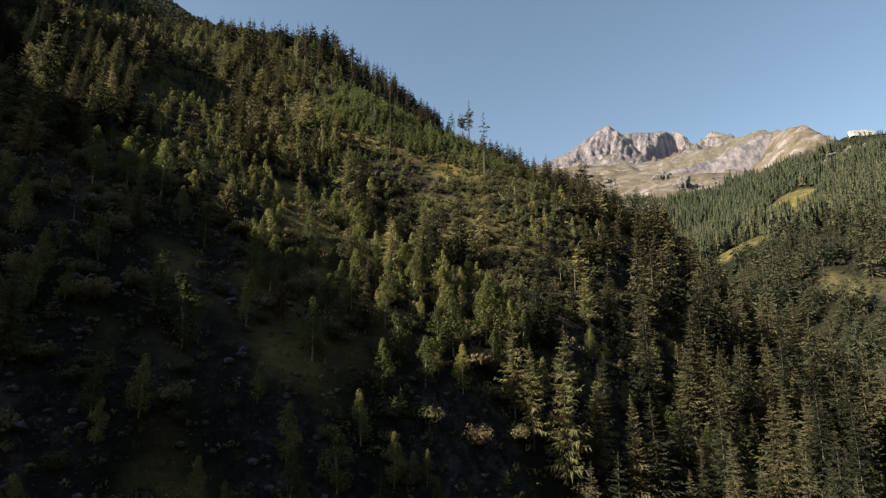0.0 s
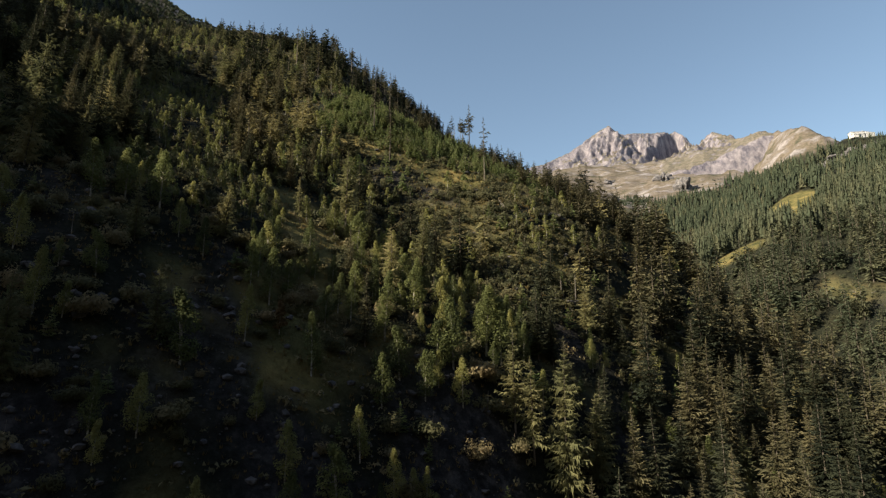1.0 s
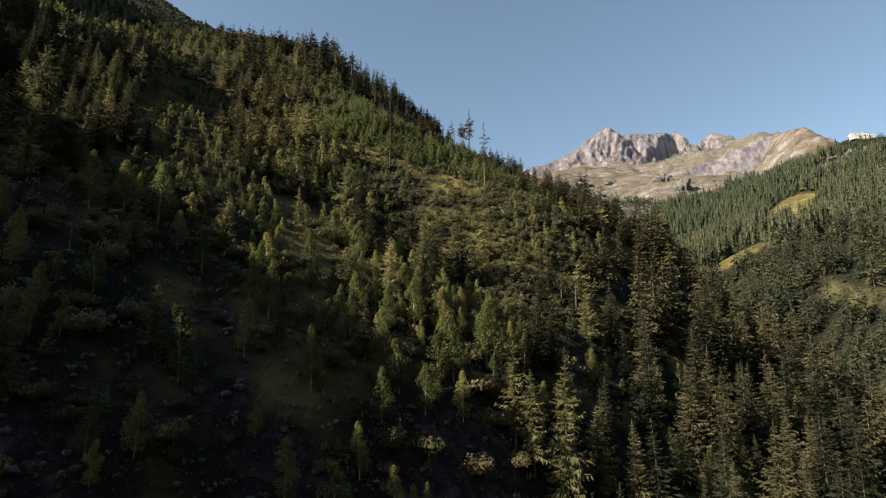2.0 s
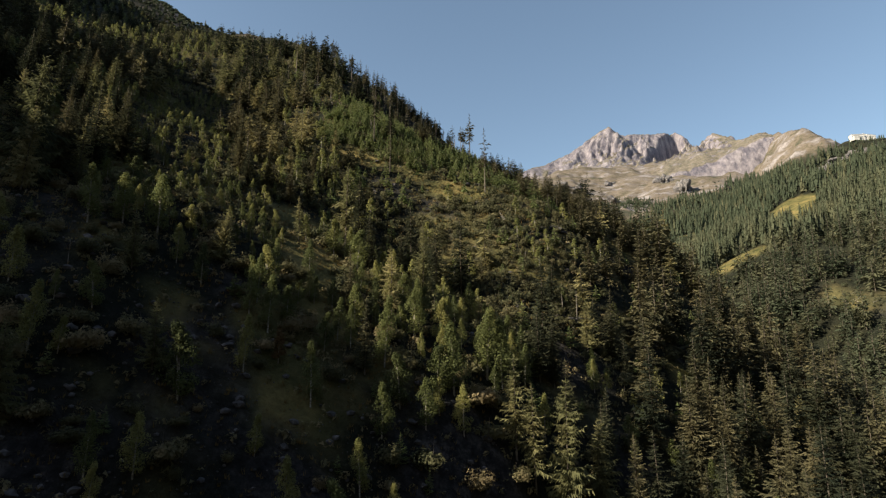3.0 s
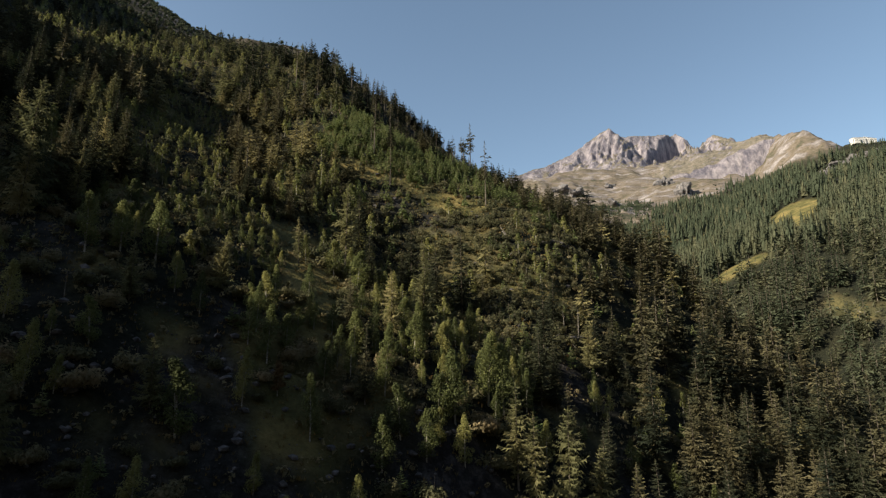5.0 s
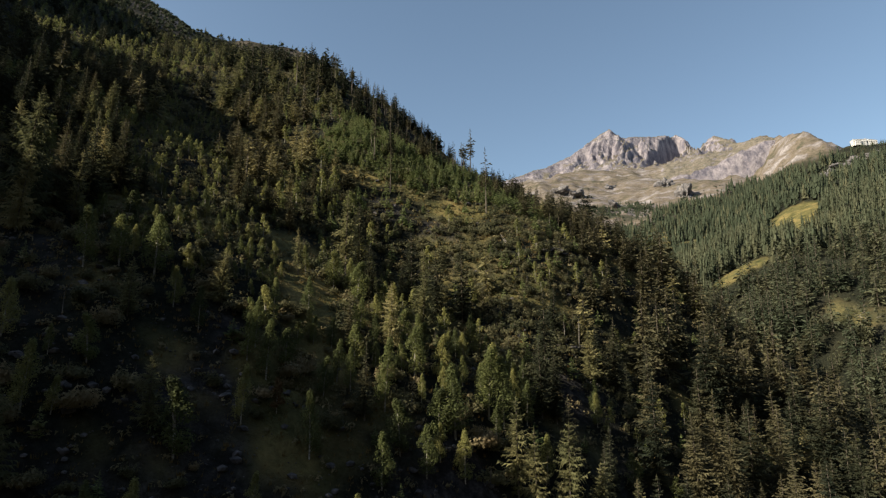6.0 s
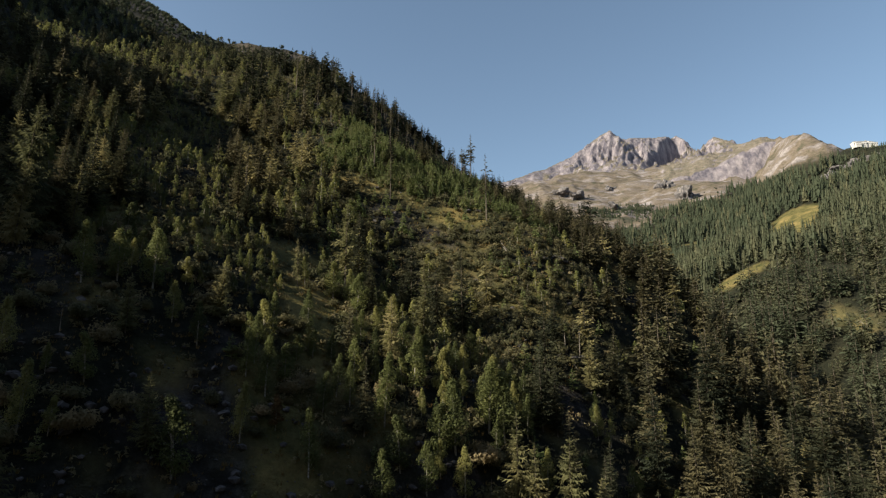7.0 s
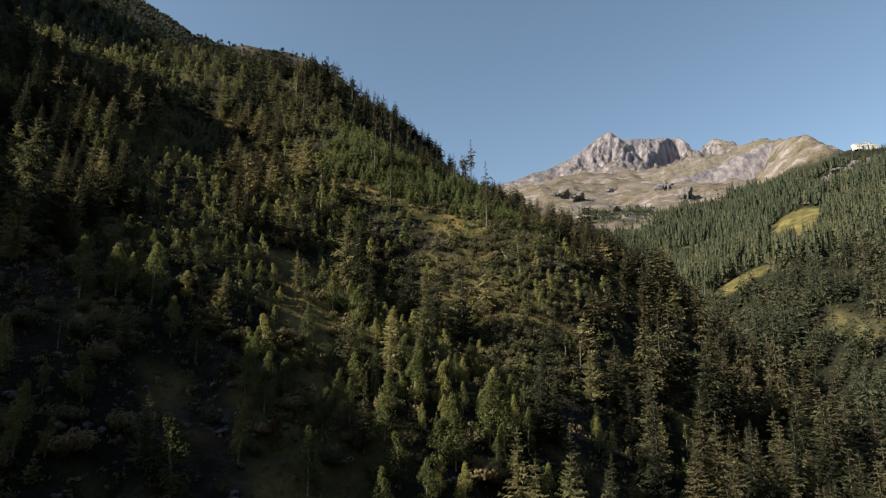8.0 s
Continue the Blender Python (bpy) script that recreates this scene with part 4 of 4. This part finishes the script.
dome_rows = []
for _ in range(2700):
    x, y = rng.uniform(-400, -90), rng.uniform(455, 602)
    if abs(x) < 0.78 * y + 20:
        dome_rows.append(("bush", x, y, rng.uniform(1.4, 3.4)) if rng.random() < 0.95 else ("spruce_tree", x, y, rng.uniform(4, 9)))
stand_of("hilltop_scrub", dome_rows, {"bush": [low_bush(rng, 2.6, 2.6, 1, 26, 0.85) for _ in range(5)], "spruce_tree": FAR["spruce_tree"]}, "low grey-green mountain pine scrub on a rocky top", "scrub", {"bush": FAR_SHADE_LARCH, "spruce_tree": FAR_SHADE_CANOPY})
valley_rows = forest_rows(225, 390, 5.0, 0.42)
for _ in range(110):  # scrub of the felled strip
    x, y = 217 + rng.gauss(0, 9), 311 + rng.gauss(0, 9)
    valley_rows.append(("bush", x, y, rng.uniform(0.6, 2.0)))
stand_of("valley_forest", valley_rows, LIGHT, "mixed conifers and bushes on the lower opposite slope", leaves={"spruce_tree": FAR_SHADE_CANOPY, "larch_tree": FAR_SHADE_LARCH, "bush": FAR_SHADE_LARCH})
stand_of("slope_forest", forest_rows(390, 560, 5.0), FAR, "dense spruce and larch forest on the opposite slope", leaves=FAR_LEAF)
high_rows = forest_rows(560, 1150, 7.3)
for cx, cy, wide, deep, count in ((345, 1047, 14, 22, 420), (270, 1010, 17, 30, 400)):  # dwarf pines on the knolls in the pasture
    for _ in range(count):
        x, y = rng.gauss(cx, wide), rng.gauss(cy, deep)
        high_rows.append(("spruce_tree", x, y, rng.uniform(4, 10)) if rng.random() < 0.6 else ("bush", x, y, rng.uniform(2, 4)))
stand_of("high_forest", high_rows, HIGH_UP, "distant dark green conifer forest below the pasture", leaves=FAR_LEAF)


# ---- stones, dead wood and grass ----
def stone_mesh(name, seed, mat=ROCK, rough=0.35, subdivisions=2):
    bm = bmesh.new()
    bmesh.ops.create_icosphere(bm, subdivisions=subdivisions, radius=1.0)
    for v in bm.verts:
        p = v.co * 0.9 + Vector((seed * 7.7, 3.1, 0))
        v.co *= 1 + rough * noise.noise(p) + 0.5 * rough * noise.noise(p * 2.3) + 0.25 * rough * noise.noise(p * 5.1)
        v.co.z *= 0.7
    me = bpy.data.meshes.new(name)
    bm.to_mesh(me)
    bm.free()
    me.materials.append(mat)
    return me


boulder_meshes = [stone_mesh("boulder", k, ROCK, 0.7, 2) for k in range(5)]
ROCKY = {"scree": 0.42, "spur": 0.07, "young": 0.07, "birches": 0.05, "larches": 0.03, "ledge": 0.04, "mixed": 0.03}
stones, tufts = [], []
made = 0
for _ in range(27000):
    y = rng.uniform(60, 275)
    x = rng.uniform(-0.75 * y - 5, min(60, 0.75 * y))
    stand = stand_at(x, y)
    r = rng.random()
    if r < ROCKY.get(stand, 0):
        size = 0.15 + 0.8 * rng.random() ** 5
        if size > 0.55 and made < 70:
            made += 1
            ob = tagged(new("boulder", boulder_meshes[made % 5]), "weathered grey boulder lying on the slope", "rock", "boulders of the hillside")
            ob.matrix_basis = pose(x, y, land(x, y) + 0.12 * size, rng.uniform(-25, 25), rng.uniform(-25, 25), rng.uniform(0, 360)) @ Matrix.Diagonal((size * rng.uniform(0.8, 1.4), size, size, 1))
        else:
            stones.append((x, y, size))
    elif r > 0.45 and stand in ("scree", "lawn", "spur", "ledge", "young", "birches", "larches", "mixed", "gully"):
        tufts.append((x, y, rng.uniform(0.3, 0.8) * (1.3 if stand in ("ledge", "spur") else 1)))


BLOCKS = [(39.6, 206.2, 1.5), (42, 206.4, 1.1), (37.2, 206, 1.2), (44, 207.5, 0.9), (34, 202, 0.9), (9, 222.4, 1.1), (13, 224.8, 0.9), (-14, 176.5, 1.2), (-31, 227.5, 0.9), (-27, 226, 1.1), (37, 170, 1.3), (34.5, 167.5, 1.0), (39, 168, 0.9), (48, 222, 1.0)]
for k, (x, y, size) in enumerate(BLOCKS):  # pale blocks on the ledges
    ob = tagged(new("boulder", boulder_meshes[k % 5]), "pale angular block on a grassy ledge", "rock", "boulders of the hillside")
    ob.matrix_basis = pose(x, y, land(x, y) + 0.15 * size, rng.uniform(-20, 20), rng.uniform(-20, 20), rng.uniform(0, 360)) @ Matrix.Diagonal((size * 1.5, size, size, 1))


def scatter(name, rows, shapes, mat, label, category, sink):
    """Many small pieces (x, y, size) joined into one object."""
    zs = land_z(np.array([r[0] for r in rows]), np.array([r[1] for r in rows]))
    vs, fs, n = [], [], 0
    for (x, y, size), z in zip(rows, zs):
        v, f = shapes[rng.randrange(len(shapes))]
        a = rng.uniform(0, 6.283)
        ca, sa = math.cos(a) * size, math.sin(a) * size
        vs.append(np.stack([x + v[:, 0] * ca - v[:, 1] * sa, y + v[:, 0] * sa + v[:, 1] * ca, z + size * (v[:, 2] - sink)], 1))
        fs.append(f + n)
        n += len(v)
    return tagged(new(name, meshed(name, np.concatenate(vs), np.concatenate(fs), mat)), label, category, kind="stuff")


def stone_arrays(seed):
    me = stone_mesh("pebble", seed, ROCK, 0.5, 1)
    v = np.array([tuple(p.co) for p in me.vertices])
    f = np.array([tuple(p.vertices) for p in me.polygons])
    bpy.data.meshes.remove(me)
    return v, f


def tuft_arrays():
    s = Shape()
    for _ in range(7):
        a, r, lean = rng.uniform(0, 6.283), rng.uniform(0, 0.5), rng.uniform(0.1, 0.6)
        x, y = r * math.cos(a), r * math.sin(a)
        w, h = rng.uniform(0.08, 0.2), rng.uniform(0.5, 1.1)
        b = rng.uniform(0, 6.283)
        s.tri((x - w * math.cos(b), y - w * math.sin(b), -0.1), (x + w * math.cos(b), y + w * math.sin(b), -0.1), (x + lean * math.cos(a), y + lean * math.sin(a), h))
    return s.arrays()


DRY_GRASS = foliage("dry_grass", (0.070, 0.062, 0.024), (0.140, 0.106, 0.042), (0.250, 0.170, 0.074), 0.3, 12)
def herb_arrays():
    s = Shape()
    leaf_cloud(s, rng, 0, 0, 0.35, 0.75, 0.45, 15, 0.26)
    return s.arrays()


herbs = []
COVER = {"scree": 0.35, "birches": 0.9, "spruces": 0.8, "mixed": 1.0, "spur": 0.95, "young": 0.9, "gully": 1.0, "larches": 0.9, "conifers": 0.8, "crest": 0.6, "ledge": 0.3, "lawn": 0.25}
for _ in range(12500):
    y = rng.uniform(68, 335)
    x = rng.uniform(-0.76 * y - 5, min(110, 0.76 * y))
    if 0.623 * x + 0.782 * y < 285 and rng.random() < COVER[stand_at(x, y)]:
        herbs.append((x, y, rng.uniform(0.6, 1.7)))
scatter("undergrowth", herbs, [herb_arrays() for _ in range(8)], SHRUB, "low leafy undergrowth covering the slope", "undergrowth", 0.05)
scatter("scree_stones", stones, [stone_arrays(k + 20) for k in range(5)], ROCK, "loose grey scree stones between the bushes", "stones", 0.2)
scatter("grass", tufts, [tuft_arrays() for _ in range(6)], DRY_GRASS, "tufts of dry yellowish mountain grass", "grass", 0.05)


def dead_trunk(high, limbs, seed):
    """A bare grey trunk with broken limbs."""
    r = random.Random(seed)
    s = Shape()
    b = (r.uniform(-0.06, 0.06) * high, r.uniform(-0.06, 0.06) * high)
    at = lambda u: (b[0] * u * u, b[1] * u * u, high * u)
    s.tube([at(u) for u in (-0.05, 0.2, 0.5, 0.8, 1.0)], [0.02 * high, 0.016 * high, 0.012 * high, 0.007 * high, 0.003 * high], 6)
    for _ in range(limbs):
        u, a = r.uniform(0.25, 0.95), r.uniform(0, 6.283)
        p, ln = at(u), high * r.uniform(0.05, 0.16)
        s.tube([p, (p[0] + ln * math.cos(a), p[1] + ln * math.sin(a), p[2] + ln * r.uniform(-0.5, 0.4))], [0.005 * high, 0.0015 * high], 3)
    return s


SNAGS = [(37, 169, 9), (33, 168, 6), (-30, 236, 8), (5, 262, 12), (-52, 258, 9), (24, 190, 5), (-58, 92, 4)]
for k, (x, y, high) in enumerate(SNAGS):
    ob = tagged(new("dead_tree", dead_trunk(high, 14, k).mesh("dead_tree", DEADWOOD)), "bare grey dead tree trunk with broken limbs", "dead tree", "dead trees of the hillside")
    ob.matrix_basis = pose(x, y, land(x, y), rng.uniform(-5, 5), rng.uniform(-5, 5), rng.uniform(0, 360))
log_meshes = [dead_trunk(8, 6, 50 + k).mesh("log", DEADWOOD) for k in range(4)]
LOG_SPOTS = [(36, 166, 9), (20, 194, 4), (34, 203, 5), (-48, 262, 7), (-38, 270, 6), (-60, 290, 6), (-30, 236, 3), (-10, 146, 2), (-100, 285, 3), (-66, 291, 5), (-80, 277, 4), (-46, 254, 4), (213, 311, 5)]
for x0, y0, count in LOG_SPOTS:
    for _ in range(count):
        x, y = x0 + rng.gauss(0, 4), y0 + rng.gauss(0, 4)
        ob = tagged(new("log", log_meshes[rng.randrange(4)]), "fallen bleached tree trunk lying across the slope", "log", "fallen logs of the hillside")
        a = rng.uniform(0, 6.283)
        e = 4.0
        run = Vector((e * math.cos(a), e * math.sin(a), land(x + e * math.cos(a), y + e * math.sin(a)) - land(x - e * math.cos(a), y - e * math.sin(a))))
        run.z *= 0.5
        ob.matrix_basis = Matrix.Translation((x, y, land(x, y) + 0.15)) @ run.to_track_quat("Z", "Y").to_matrix().to_4x4() @ Matrix.Diagonal((1, 1, rng.uniform(0.5, 1.1), 1)) @ Matrix.Translation((0, 0, -4))

# ---- rock outcrops of the pasture and the opposite slope ----
OUTCROPS = [(453, 1186, 13, 1.5), (458, 1100, 12, 1.7), (250, 1272, 13, 0.9), (272, 1188, 14, 1.0), (389, 1368, 11, 0.8), (318, 1078, 11, 1.0), (330, 1066, 8, 1.1)]
for k in range(15):  # the rock band under the station
    u = k / 14
    OUTCROPS.append((500 + 95 * u + rng.gauss(0, 2), 762 + 24 * u + rng.gauss(0, 6), rng.uniform(3.5, 7.5), rng.uniform(0.7, 1.3)))
OUTCROP_ROCK = plain_rock("outcrop_rock", 5.0, 2.2)
for k, (x, y, size, tall) in enumerate(OUTCROPS):
    ob = tagged(new("rock_outcrop", stone_mesh("rock_outcrop", 40 + k, OUTCROP_ROCK, 1.1, 4)), "craggy grey rock outcrop in the alpine pasture", "rock", "outcrops of the pasture")
    ob.matrix_basis = pose(x, y, land(x, y) - 0.1 * size, 0, 0, rng.uniform(0, 360)) @ Matrix.Diagonal((size * 1.3, size, size * tall * 1.2, 1))


# ---- the mountain station on the rounded top ----
def plaster(name, a, b):
    m, nt, bsdf = material(name)
    nt.links.new(ramp(nt, noise_at(nt, 2.5, 5, 0.6), [(0.35, a), (0.65, b)]), bsdf.inputs["Base Color"])
    bsdf.inputs["Roughness"].default_value = 0.85
    return m


WALL_PLASTER, ROOF_METAL, DARK_GLASS = plaster("pale_plaster", (0.42, 0.42, 0.43), (0.58, 0.57, 0.57)), plaster("roof_sheet", (0.40, 0.40, 0.41), (0.56, 0.55, 0.55)), plaster("window_glass", (0.02, 0.025, 0.03), (0.05, 0.06, 0.07))
DARK_GLASS.node_tree.nodes["Principled BSDF"].inputs["Roughness"].default_value = 0.1


def box_mesh(name, sx, sy, sz, mat, slope=0.0, bevel=0.08):
    """A block on its base; slope: how far its top drops from one end to the other."""
    bm = bmesh.new()
    bmesh.ops.create_cube(bm, size=1)
    for v in bm.verts:
        v.co = Vector((v.co.x * sx, v.co.y * sy, (v.co.z + 0.5) * sz - (slope * (v.co.x + 0.5) if v.co.z > 0 else 0)))
    bmesh.ops.bevel(bm, geom=bm.edges[:], offset=bevel, segments=1, affect="EDGES")
    me = bpy.data.meshes.new(name)
    bm.to_mesh(me)
    bm.free()
    me.materials.append(mat)
    return me


sx0, sy0 = 642, 868
sz0 = max(land(sx0 + dx, sy0 + dy) for dx in (-22, 0, 22) for dy in (-5, 5))
station = tagged(new("mountain_station"), "pale plastered mountain station with flat roofs on a hilltop", "building")
station.matrix_basis = pose(sx0, sy0, sz0 - 3.5, 0, 0, -4) @ Matrix.Diagonal((0.78, 0.78, 0.78, 1))


def wing(x, y, sx, sy, sz, windows, slope=0.0):
    wall = part("wall", box_mesh("wall", sx, sy, sz, WALL_PLASTER, slope), station)
    wall.location = (x, y, 0)
    roof = part("roof", box_mesh("roof", sx + 0.8, sy + 0.8, 0.5, ROOF_METAL), station)
    roof.location = (x, y, sz - slope * 0.5)
    roof.rotation_euler = (0, math.atan2(slope, sx), 0)
    for k in range(windows):
        w = part("window", box_mesh("window", 1.4, 0.3, 1.5, DARK_GLASS, 0, 0.03), wall)
        w.location = (-sx / 2 + sx * (k + 0.5) / windows, -sy / 2, sz * 0.55)


wing(-11, 0, 25, 11, 12.5, 8)
wing(-16, -4, 10, 9, 9, 3)
wing(14, 1, 17, 10, 13, 5, 2.5)
for x, h in ((1.5, 15), (4.5, 14)):
    wing(x, 0, 2.2, 5, h, 1)
